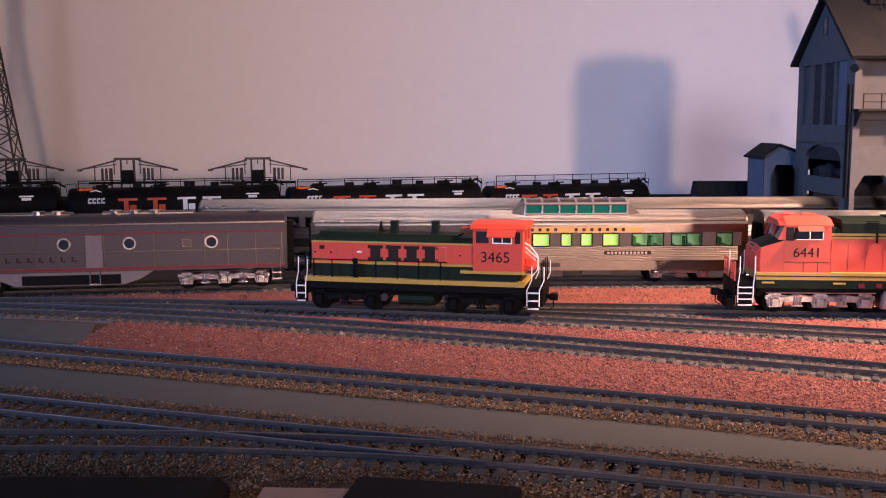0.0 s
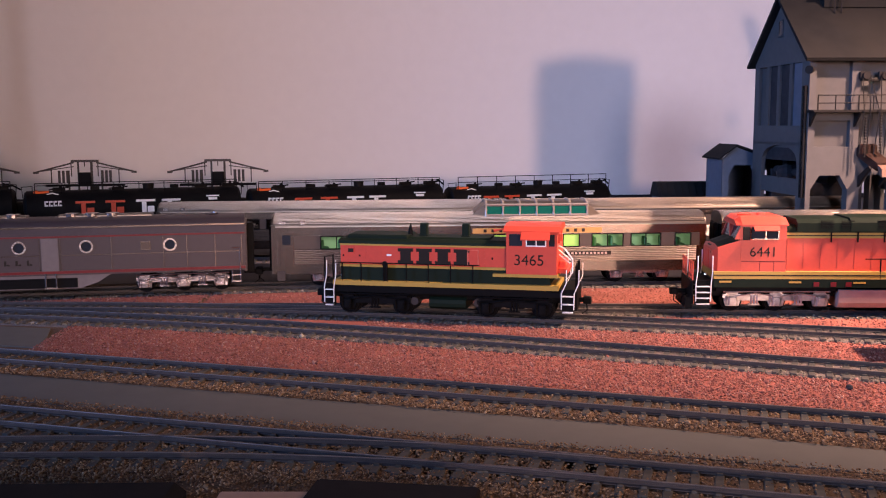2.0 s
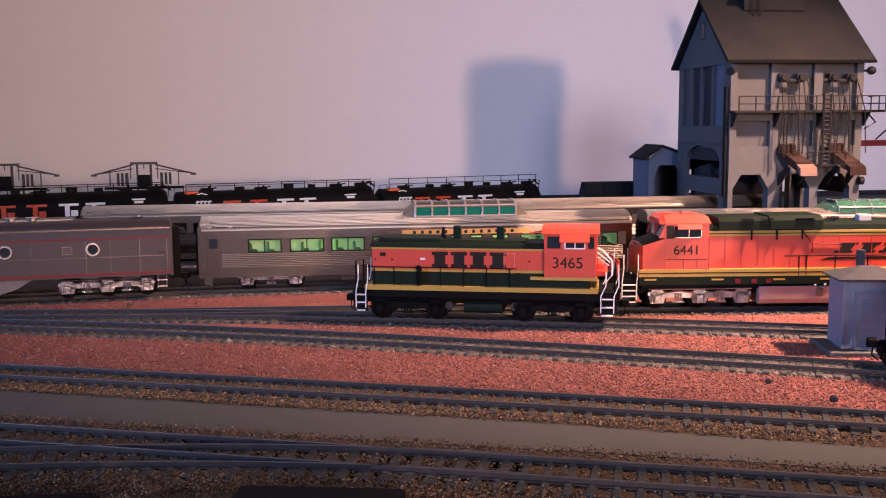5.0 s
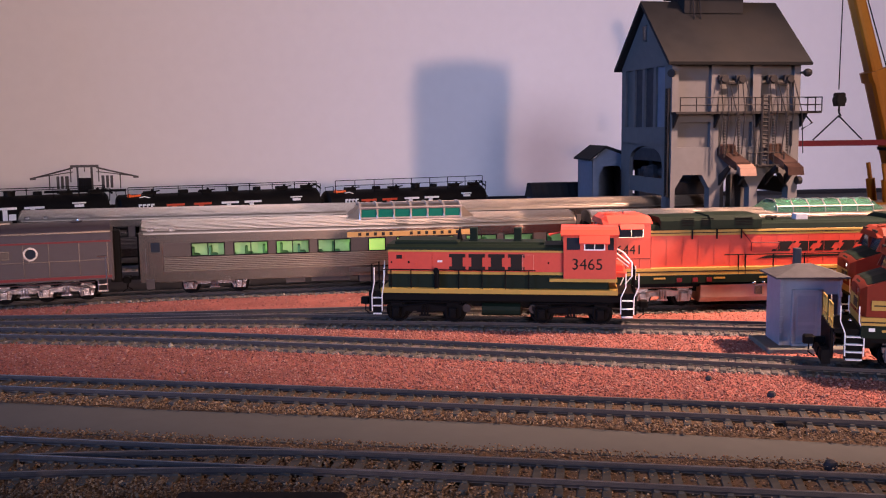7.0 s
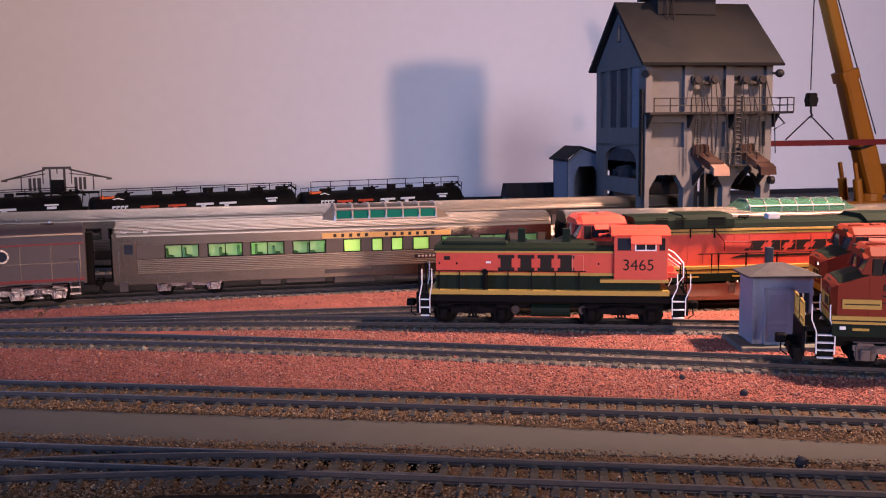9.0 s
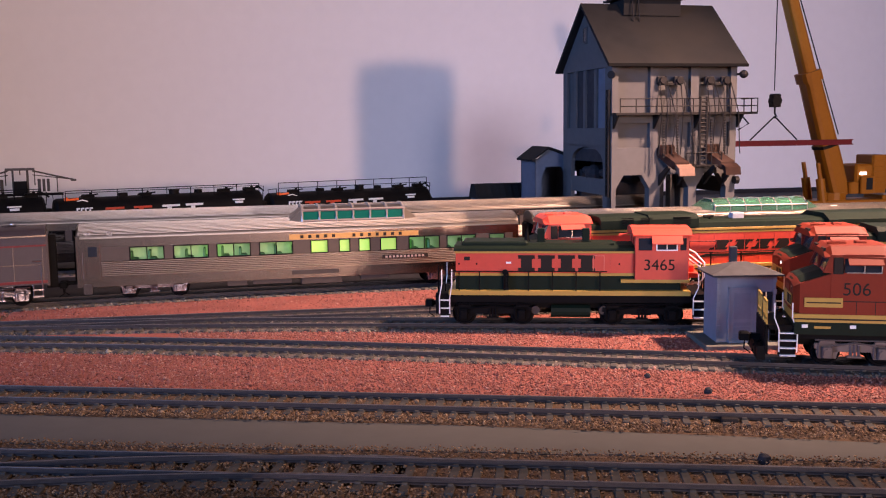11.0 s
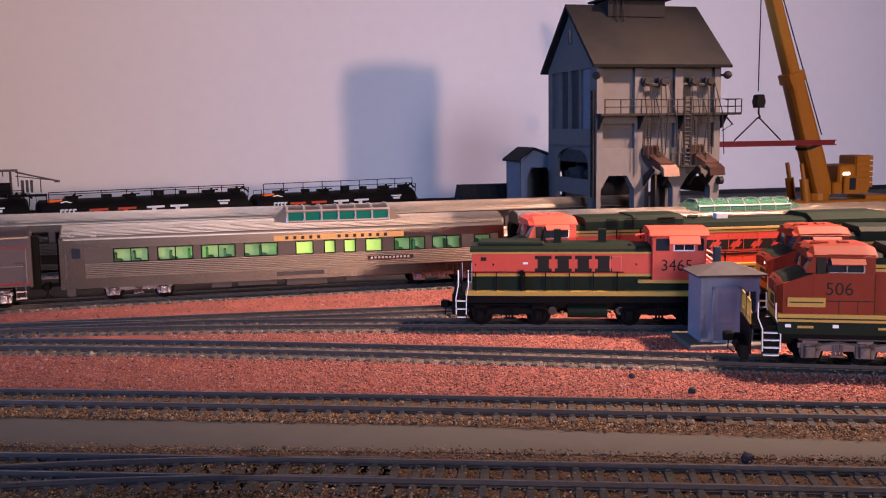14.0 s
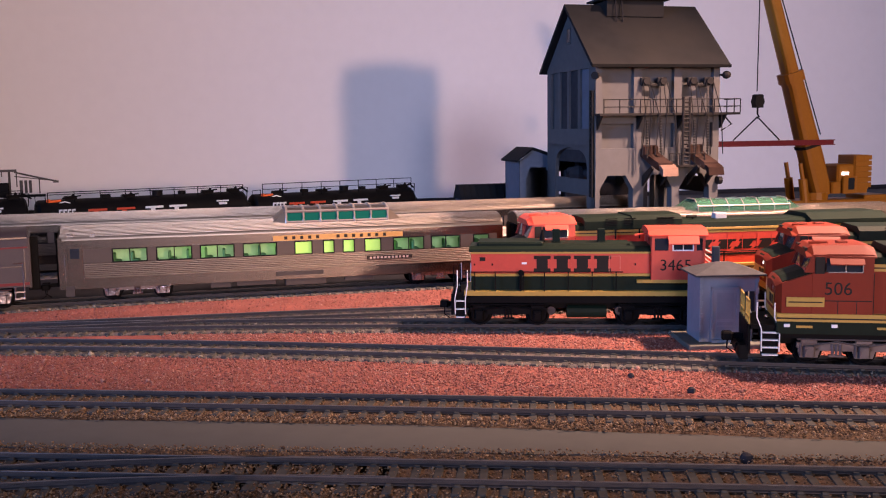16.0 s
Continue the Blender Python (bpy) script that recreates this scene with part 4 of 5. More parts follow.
    for s in (-1, 1):
        for i in range(panes + 1):
            xx = la + i * q
            fr.rod([(xx, s * 13.4, pb - 0.6), (xx, s * 12.9, ps), (xx, s * 7.0, zt - 0.3), (xx, 0, zt)], 1.0 if teal else 0.5, 6)
        fr.rod([(la, s * 13.4, pb), (lb, s * 13.4, pb)], 0.8 if teal else 0.5, 6).rod([(la, s * 12.9, ps), (lb, s * 12.9, ps)], 0.9 if teal else 0.5, 6)
        for i in range(panes):
            x0, x1 = la + i * q + 0.5, la + (i + 1) * q - 0.5
            part("dome_pane", Geo().prism_x([(s * 13.3, pb), (s * 13.2, ps), (s * 13.0, ps), (s * 13.1, pb)] if teal else [(s * 13.3, pb), (s * 12.8, ps), (s * 12.6, ps), (s * 13.1, pb)], x0, x1), TEALGLASS if teal else DOMEGLASS, dm, "green tinted dome pane")
            part("dome_pane", Geo().prism_x([(s * 12.9, ps + 0.2), (s * 7.0, zt - 0.5), (s * 7.0, zt - 0.8), (s * 12.7, ps)], x0, x1), SILVERROOF if teal else DOMEGLASS, dm)
    part("dome_frame", fr, DOMEFRAME, dm, "bright window framing")
    part("dome_roof", Geo().prism_x([(-7.2, zt - 0.5), (7.2, zt - 0.5), (0, zt + 0.1)], la, lb), SILVERROOF if teal else DOMEGLASS, dm)
    for ends in (((a - 1, 11, 43.4), (la, 12.6, zt - 1.6)), ((lb, 12.6, zt - 1.6), (b + 1.5, 11, 43.4))):
        part("dome_end", Geo().loft([[(xx, -w, 43), (xx, w, 43), (xx, w * 0.95, zz), (xx, 0, zz + 0.4), (xx, -w * 0.95, zz)] for xx, w, zz in ends]), SILVERROOF if teal else DOMEGLASS, dm, "sloped dome end")
    return t


def booster_unit():
    """The cabless silver booster engine with round windows."""
    t = thing("booster_locomotive", "grey silver cabless booster engine with red stripes and portholes", "locomotive", -101.5, 676, 0, 8.5)
    L = 236.0
    x0, x1 = -L, 0.0
    part("lower_side", Geo().box(x0, x1, -16.5, 16.5, 12.8, 13.6).prism_x([(-16.4, 13.6), (16.4, 13.6), (16.4, 36.6), (-16.4, 36.6)], x0, x1), ESIDE, t, "grey silver panelled side")
    part("grille_band", Geo().box(x0, x1, -16.3, 16.3, 36.6, 41.6), mat("dark grille band", (0.05, 0.042, 0.05), 0.5, 0.4), t, "dark louvred grille band")
    part("roof", Geo().prism_x(car_profile(16.6, 41.6, 42.0, 47.0), x0, x1), ESIDE, t, "rounded silver roof", True)
    part("eave", Geo().box(x0, x1 + 0.3, -17.0, -16.2, 41.3, 42.4, 0.1), SILVER, t)
    part("stripe", Geo().box(x0, x1, -16.75, -16.4, 35.6, 36.6), RED, t, "dark red stripe")
    part("stripe", Geo().box(x0, x1, -16.8, -16.4, 13.8, 15.4), RED, t, "dark red stripe")
    for xx in (-142.5 + 10, -96 + 2, -46 + 1):
        n = 18
        ring = Geo().loft([[(xx + r * math.cos(2 * math.pi * i / n), -16.45 - d, 29.9 + r * math.sin(2 * math.pi * i / n)) for i in range(n)] for r, d in ((4.1, 0), (4.1, 0.5), (3.0, 0.5), (3.0, -0.1))], caps=False)
        p = part("porthole", ring, CHROME, t, "bright ringed round window")
        part("porthole_glass", Geo().rod([(xx, -16.6, 29.9), (xx, -16.3, 29.9)], 3.0, 18), WINDOW, p)
    d = part("side_door", Geo().box(-120, -110, -16.8, -16.4, 15.4, 35.4, 0.2), mat("pale door paint", (0.12, 0.105, 0.11), 0.45, 0.3), t, "pale side door")
    for xx in (-215, -186, -150, -121, -109, -79.5, -49, -18, -2, -35):
        g = Geo()
        for k in range(17):
            g.box(xx - 0.3, xx + 0.3, -16.75, -16.4, 15.8 + k * 1.15, 16.4 + k * 1.15)
        part("rivet_strip", g, SILVER, t)
    g = Geo()
    for k in range(150):
        g.box(x0 + 2 + k * 1.55, x0 + 2.8 + k * 1.55, -16.7, -16.4, 24.6, 25.2)
    part("rivet_strip", g, SILVER, t)
    v = part("vent", Geo().box(-62, -57, -16.7, -16.4, 27.6, 31.6), BAND, t)
    part("vent_frame", Geo().box(-62.4, -56.6, -16.85, -16.4, 31.6, 32.1).box(-62.4, -56.6, -16.85, -16.4, 27.1, 27.6).box(-62.4, -62, -16.85, -16.4, 27.6, 31.6).box(-57, -56.6, -16.85, -16.4, 27.6, 31.6), SILVER, v)
    k = Geo()
    for i in range(10):
        k.box(-186 + i * 6.4, -184.6 + i * 6.4, -16.7, -16.4, 19.2, 22.4).box(-184.4 + i * 6.4, -182.8 + i * 6.4, -16.7, -16.4, 19.2, 20.2)
    part("lettering", k, LOGO, t)
    part("skirt", Geo().prism_y([(-178, 13), (-80, 13), (-88, 8), (-98, 4.6), (-162, 4.6), (-170, 8)], -15.8, -15.0).box(-160, -100, -15.6, 12, 4.6, 12), mat("pale skirt paint", (0.13, 0.115, 0.12), 0.5, 0.3), t)
    part("air_tank", Geo().box(-158, -100, -16, -15.7, 5, 11), BLACK, t)
    part("end_wall", Geo().box(-0.4, 1.2, -15.8, 15.8, 12, 42), ESIDE, t)
    part("diaphragm", Geo().box(0.5, 5.5, -6, 6, 10, 41, 0.6), BLACK, t)
    part("ladder", Geo().rod([(-3, -16.8, 6), (-3, -16.8, 27)], 0.4).rod([(-8, -16.8, 6), (-8, -16.8, 13)], 0.4).rod([(-8, -16.8, 27), (-3, -16.8, 27)], 0.4).box(-8.5, -2.5, -17.2, -16, 5.4, 6.4).box(-8.5, -2.5, -17.2, -16, 9.4, 10.2), CHROME, t)
    part("ladder", Geo().rod([(-118, -16.8, 5), (-118, -16.8, 14)], 0.5).rod([(-112, -16.8, 5), (-112, -16.8, 14)], 0.5).box(-118.5, -111.5, -17.2, -16, 4.6, 5.6), CHROME, t)
    part("roof_hatch", Geo().box(-112, -56, -4, 5, 46.6, 48.2, 0.5).box(-190, -130, -4, 5, 46.6, 48.0, 0.5), SILVERROOF, t)
    for xx in (-104, -92, -80, -150, -138):
        part("roof_fan", Geo().rod([(xx, -1, 47), (xx, -1, 49.0)], 4.2, 14), CHROME, t, "bright round roof fan")
    part("roof_horn", Geo().rod([(-24, -3, 47), (-17, -3, 47.8)], 0.8).rod([(-22, -5, 47), (-16, -5, 47.6)], 0.7).ball((-18, -4, 48), 1.2), CHROME, t)
    truck(t, -66, -10, 3, TRUCKCHROME, 5.4, 12.5)
    truck(t, -226, -170, 3, TRUCKCHROME, 5.4, 12.5)
    coupler(t, -1, 1)
    return t


def tank_car(x, y, rz, length, top, mark, end=False):
    t = thing("tank_car", "black tank car with top piping, walkway rail and block lettering", "tank car", x, y, 0, rz, "black tank cars")
    r, rail = 17.0, 10.5 if end else 7.0
    cz = top - r
    n = 24
    ring = lambda xx, rr: [(xx, rr * math.cos(2 * math.pi * i / n), cz + rr * math.sin(2 * math.pi * i / n)) for i in range(n)]
    part("tank", Geo().loft([ring(2, r * 0.6), ring(3, r * 0.9), ring(5, r), ring(length - 5, r), ring(length - 3, r * 0.9), ring(length - 2, r * 0.6)]), TANKBLACK, t, "", True)
    part("underframe", Geo().box(1, length - 1, -4, 4, 8, 12).box(1, 12, -14, 14, 9, 11).box(length - 12, length - 1, -14, 14, 9, 11), BLACK, t)
    part("valve_dome", Geo().rod([(length * 0.56, 0, top - 2), (length * 0.56, 0, top + 3.4)], 5, 14).rod([(length * 0.56, 0, top + 3.4), (length * 0.56, 0, top + 4.2)], 5.6, 14), TANKBLACK, t, "", True)
    part("manway", Geo().rod([(length * 0.68, 2, top - 2), (length * 0.68, 2, top + 3)], 4, 12), TANKBLACK, t)
    part("hatch_box", Geo().box(length * 0.3, length * 0.34, -3, 3, top - 1, top + 3, 0.5), TANKBLACK, t)
    h = Geo().rod([(12, -9, top + rail), (length - 6, -9, top + rail)], 0.42).rod([(12, -9, top + 5), (length - 6, -9, top + 5)], 0.35)
    part("top_railing", h, BLACK, t)
    for k in range(9):
        xx = 12 + (length - 18) * k / 8
        part("railing_post", Geo().rod([(xx, -9, top - 4), (xx, -9, top + rail)], 0.42), BLACK, t)
    part("hose", Geo().rod([(length - 20, -2, top - 1), (length - 14, -4, top + 2), (length - 4, -3, top + 3), (length + 2, 0, top - 1)], 0.9), BLACK, t)
    part("valve", Geo().rod([(14, -7, top - 2.0), (24, -7, top - 0.6)], 1.6, 8, 1.0).ball((13, -7, top - 1), 2.2), ORANGEVALVE, t, "bright orange valve handle")
    for k, (fx, hh) in enumerate(((0.16, 4.4), (0.42, 3.6), (0.80, 4.6), (0.93, 5.2))):
        part("top_fitting", Geo().box(length * fx - 5, length * fx + 6, -5, 4, top - 2, top + hh * 0.6, 0.6).rod([(length * fx, -4, top), (length * fx + 3, -4, top + hh)], 1.2, 8).rod([(length * fx - 8, -6, top + 1), (length * fx + 9, -6, top + hh * 0.7)], 0.7), TANKBLACK, t)
    part("end_cage", Geo().rod([(2, -8, top - 6), (1, -8, top + 4), (10, -8, top + 4.6), (10, -8, top - 4)], 0.5), TANKBLACK, t)
    part("end_cage", Geo().rod([(length - 2, -8, top - 8), (length - 1, -8, top + 4), (length - 9, -8, top + 4.6), (length - 9, -8, top - 4)], 0.5), TANKBLACK, t)
    part("bolster", Geo().box(-3, 4, -6, 6, 12, top - 12), TANKBLACK, t)
    part("bolster", Geo().box(length - 4, length + 3, -6, 6, 12, top - 12), TANKBLACK, t)
    part("white_pipe", Geo().rod([(22, -9, top - 3), (27, -9.5, top - 1.8), (33, -9.5, top - 4)], 0.6), WHITE, t)
    if mark:
        y0 = -r - 0.25
        g = Geo()
        for i in range(4):
            a = 20 + i * 3.8
            g.box(a, a + 1.0, y0 - 0.2, y0 + 1.0, cz + 3.6, cz + 8.4).box(a + 1.2, a + 3.0, y0 - 0.2, y0 + 2.0, cz + 3.6, cz + 5.0).box(a + 1.2, a + 3.0, y0 - 0.2, y0 + 2.4, cz + 7, cz + 8.4)
        part("lettering", g, WHITE, t, "white block lettering")
        for a, m in ((46, TEXTRED), (72, TEXTRED), (99, WHITE), (122, WHITE)) if not end else ((38, TEXTRED), (62, TEXTRED), (88, WHITE), (112, WHITE)):
            part("emblem", Geo().box(a, a + 17, y0 - 0.2, y0 + 1, cz + 5.6, cz + 7.6, 0).box(a + 5, a + 9, y0 - 0.2, y0 + 1, cz - 4, cz + 5.4).box(a + 10, a + 16, y0 - 0.2, y0 + 1, cz - 4, cz + 1.4), m, t, "plain block emblem")
    part("white_stencil", Geo().box(length - 36, length - 24, -r + 0.4, -r + 2.4, cz + 8.6, cz + 9.8).box(length - 34, length - 26, -r - 0.05, -r + 1.8, cz + 5.6, cz + 7.8), WHITE, t)
    truck(t, 12, 42, 2, BLACK, 5.0)
    truck(t, length - 42, length - 12, 2, BLACK, 5.0)
    coupler(t, -1, -1)
    return t

# ---------------------------------------------------------------- buildings and yard things


def coaling_tower():
    t = thing("coaling_tower", "weathered pale concrete coaling tower with dark gabled roof, gallery and chutes", "coaling tower", 303.8, 781, -4, 1.5)
    t.scale = (1.11, 1.167, 1.031)
    Z = 4.0  # the origin stands on the ground, heights below are above the rails
    up = lambda z: z + Z
    w = Geo()
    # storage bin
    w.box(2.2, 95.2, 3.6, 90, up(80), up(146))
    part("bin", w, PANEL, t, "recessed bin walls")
    f = Geo()
    for x0, x1 in ((0, 4.6), (29.2, 35.4), (60.8, 67), (92.5, 97.4)):
        f.box(x0, x1, -0.2, 3.8, up(62), up(146.5))
    f.box(0, 97.4, -0.1, 3.8, up(144.4), up(147)).box(0, 97.4, -0.1, 3.8, up(100.5), up(108)).box(0, 97.4, -0.1, 3.8, up(60.5), up(81.5))
    for x0, x1 in ((-0.2, 2.4), (95.0, 97.6)):
        for y0, y1 in ((0, 11.5), (27, 31.5), (47.5, 51.5), (66, 70.5), (84.5, 92)):
            f.box(x0, x1, y0, y1, up(97), up(143.5))
        f.box(x0, x1, 0, 92, up(143.5), up(147)).box(x0, x1, 0, 92, up(82.2), up(97))
    f.box(0, 97.4, 91, 92.4, up(60), up(146))
    part("wall_frame", f, CONCRETE, t, "pale concrete pilasters and bands")
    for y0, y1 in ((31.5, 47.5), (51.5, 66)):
        part("sooty_panel", Geo().box(1.4, 2.3, y0, y1, up(96), up(143.5)), NEARBLACK, t, "soot-blackened recessed panel")
    part("recessed_panel", Geo().box(1.4, 2.3, 11.5, 27, up(96), up(143.5)), HUTWALL, t)
    # lower storey with openings
    p = Geo()
    for x0, x1 in ((-0.2, 3.2), (29.2, 37.4), (60.0, 66.2), (90.2, 97.4)):
        part("pier", Geo().box(x0, x1, -0.2, 7.0, 0, up(62)), CONCRETE, t)
        part("pier", Geo().box(x0, x1, 84, 92, 0, up(62)), CONCRETE, t)
    for a, b in ((3.2, 29.2), (37.4, 60.0), (66.2, 90.2)):
        p.prism_y([(a, up(60.6)), (a, up(50)), (a + 6, up(60.6))], -0.2, 7).prism_y([(b, up(60.6)), (b - 6, up(60.6)), (b, up(50))], -0.2, 7)
    part("pier_heads", p, CONCRETE, t, "splayed concrete pier heads")
    for xa in (-0.2, 94.4):
        g = Geo()
        g.box(xa, xa + 3.0, 0, 14.6, 0, up(84)).box(xa, xa + 3.0, 75, 92, 0, up(84))
        arc = [(14.6, up(84)), (14.6, up(66))] + [(44.8 - 30.2 * math.cos(math.pi * k / 12), up(66) + 16 * math.sin(math.pi * k / 12) ** 0.7) for k in range(1, 12)] + [(75, up(66)), (75, up(84))]
        for q in range(len(arc) - 3):
            (ya, za), (yb, zb) = arc[q + 1], arc[q + 2]
            g.prism_x([(ya, za), (yb, zb), (yb, up(84)), (ya, up(84))], xa, xa + 3.0)
        part("side_sill", Geo().box(xa + 0.4, xa + 2.6, 14.6, 75, up(44.5), up(57)), CONCRETE, t, "sooty band across the arch")
        part("side_arch", g, CONCRETE, t, "arched side wall over the track")
    # Hopper and machinery in one near-black colour, much darker than the outer walls.
    part("hopper_floor", Geo().box(3, 94, 7, 84, up(70), up(83)).box(20, 80, 76, 84, 0, up(70)), NEARBLACK, t, "near-black hopper underside")
    part("machinery", Geo().box(30, 50, 30, 60, up(52), up(70)).box(8, 30, 74, 84, 0, up(62)).rod([(10, 20, up(60)), (10, 70, up(62))], 3, 8).ball((6, 45, up(60)), 7), NEARBLACK, t)
    # gables and roof
    for xa in (0, 95.6):
        part("gable", Geo().prism_x([(0, up(146.5)), (92, up(146.5)), (46, up(192.5))], xa, xa + 1.8), CONCRETE, t, "plain rendered gable")
    part("gable_window", Geo().box(-0.5, 0.2, 45.5, 51, up(166), up(177)), WINDOW, t)
    part("gable_window_frame", Geo().box(-0.8, 0, 44.6, 45.6, up(165), up(178)).box(-0.8, 0, 51, 52, up(165), up(178)).box(-0.8, 0, 44.6, 52, up(177), up(178)).box(-1.2, 0, 44.2, 52.4, up(165), up(166)), CONCRETE, t)
    r = Geo()
    r.prism_x([(-5, up(143.8)), (-5.4, up(145.4)), (46, up(196.4)), (46, up(193.2)), (-3, up(144))], -5, 103)
    r.prism_x([(97, up(143.8)), (97.4, up(145.4)), (46, up(196.4)), (46, up(193.2)), (95, up(144))], -5, 103)
    part("roof", r, ROOFING, t, "dark felt gabled roof")
    part("roof_edge", Geo().box(-5.2, 103.2, -6.0, -4.6, up(143.0), up(145.2)), BLACK, t)
    cu = part("head_house", Geo().box(24, 70, 34, 58, up(186), up(199)), ROOFING, t)
    part("head_house_roof", Geo().box(20, 74, 30, 62, up(199), up(200.6)), ROOFING, cu)
    part("roof_ladder", Geo().rod([(30, 30, up(181)), (30, 33, up(202))], 0.5).rod([(35, 30, up(181)), (35, 33, up(202))], 0.5), IRON, cu)
    # gallery
    deck = part("gallery", Geo().box(-1, 109, -9.5, -0.3, up(106.4), up(108.2)).box(97.4, 109, -9.5, 14, up(106.4), up(108.2)), IRON, t, "iron gallery with railings")
    g = Geo()
    for z in (113, 118.6):
        g.rod([(2, -9.2, up(z)), (109, -9.2, up(z)), (109, 12, up(z))], 0.42)
    part("gallery_rail", g, IRON, deck)
    for x in (2, 14, 30, 40, 51, 58, 68, 78, 88, 98, 104, 109):
        part("gallery_post", Geo().rod([(x, -9.2, up(108)), (x, -9.2, up(118.8))], 0.42), IRON, deck)
    for x in (1, 32, 64, 98):
        part("bracket", Geo().prism_x([(-9, up(106.4)), (-0.3, up(106.4)), (-0.3, up(96)), (-1.6, up(97))], x - 0.6, x + 0.6), IRON, deck)
    part("gallery_stop", Geo().rod([(99, -4, up(106)), (104, -6, up(99)), (98, -2, up(94))], 0.7), IRON, deck)
    # pulleys, ropes, ladder, chutes
    for x in (43.6, 80.6):
        pl = part("pulley_set", Geo().box(x - 9, x + 9, -2.6, -0.3, up(129), up(130.4)), IRON, t)
        for d in (-6.5, 6.5):
            part("pulley", Geo().rod([(x + d, -5, up(132.6)), (x + d, -0.8, up(132.6))], 2.6, 12).box(x + d - 3.6, x + d + 3.6, -2.8, -0.4, up(130), up(135.6), 0.4), IRON, pl)
        for d, e in ((-9, -12), (-5, -7), (-3.4, 3), (4, -2), (7, 5), (9.6, 15)):
            part("rope", Geo().rod([(x + d, -4, up(131.5)), (x + (d + e) / 2, -10.6, up(108)), (x + e, -9, up(76))], 0.38, 5), IRON, pl)
        ch = Geo()
        for k in range(14):
            ch.box(x - 8.6 - 0.6, x - 8.6 + 0.6, -10.4, -9.2, up(74 + k * 2.1), up(75.3 + k * 2.1)).box(x + 2 - 0.6, x + 2 + 0.6, -10.4, -9.2, up(78 + k * 2.1), up(79.3 + k * 2.1))
        part("chain", ch, IRON, pl)
    g = Geo().rod([(63, -10, up(66)), (63, -10, up(120))], 0.9).rod([(68, -10, up(66)), (68, -10, up(120))], 0.9)
    part("ladder", g, IRON, t)
    for k in range(16):
        part("rung", Geo().rod([(63, -10, up(68 + k * 3.2)), (68, -10, up(68 + k * 3.2))], 0.75, 5), IRON, t)
    part("lower_stage", Geo().box(52, 80, -11, -0.3, up(66.6), up(67.8)).rod([(52, -11, up(77)), (80, -11, up(77))], 0.4).rod([(52, -11, up(67)), (52, -11, up(77))], 0.4).rod([(60, -11, up(67)), (60, -11, up(77))], 0.4).rod([(72, -11, up(67)), (72, -11, up(77))], 0.4).rod([(80, -11, up(67)), (80, -11, up(77))], 0.4), IRON, t)
    for x in (44, 80):
        c = part("chute", Geo().loft([[(x + dx - 5.5, y, up(z)), (x + dx + 5.5, y, up(z)), (x + dx + 5.5, y, up(z + 6)), (x + dx - 5.5, y, up(z + 6))] for dx, y, z in ((-4, -0.5, 75), (0, -7, 69), (4, -13, 64))]), RUSTY, t, "rusty coal chute")
        part("chute_hood", Geo().box(x - 9, x + 3, -5, -0.3, up(76), up(83.6), 1.2), RUSTY, c)
        part("chute_lip", Geo().prism_x([(-19, up(60)), (-18, up(66)), (-12, up(69)), (-12, up(67.6)), (-17, up(60))], x - 1, x + 11), PALERUST if x < 60 else RUSTY, c, "pale rusted chute lip")
        part("chute_frame", Geo().prism_x([(-16, up(66)), (-0.3, up(52)), (-0.3, up(60)), (-14, up(68))], x - 8, x - 6.6).prism_x([(-16, up(66)), (-0.3, up(52)), (-0.3, up(60)), (-14, up(68))], x + 7, x + 8.4), IRON, c)
    part("side_ladder", Geo().rod([(-1.6, 2, up(44)), (-1.6, 2, up(126))], 0.7).rod([(-1.6, 6, up(44)), (-1.6, 6, up(126))], 0.7), IRON, t)
    for k in range(20):
        part("rung", Geo().rod([(-1.6, 2, up(46 + k * 4)), (-1.6, 6, up(46 + k * 4))], 0.6, 5), IRON, t)
    part("lamp", Geo().rod([(97, 0, up(137.5)), (102, -1, up(137.5))], 1.0).ball((102, -1.5, up(137.5)), 3.2), IRON, t)
    part("lamp", Geo().rod([(-0.5, -1, up(137)), (-1.8, -2, up(137))], 3.0, 10), IRON, t)
    part("valve_wheel", Geo().rod([(95, -3, up(55)), (98, -3, up(55))], 3.2, 10), IRON, t)
    return t


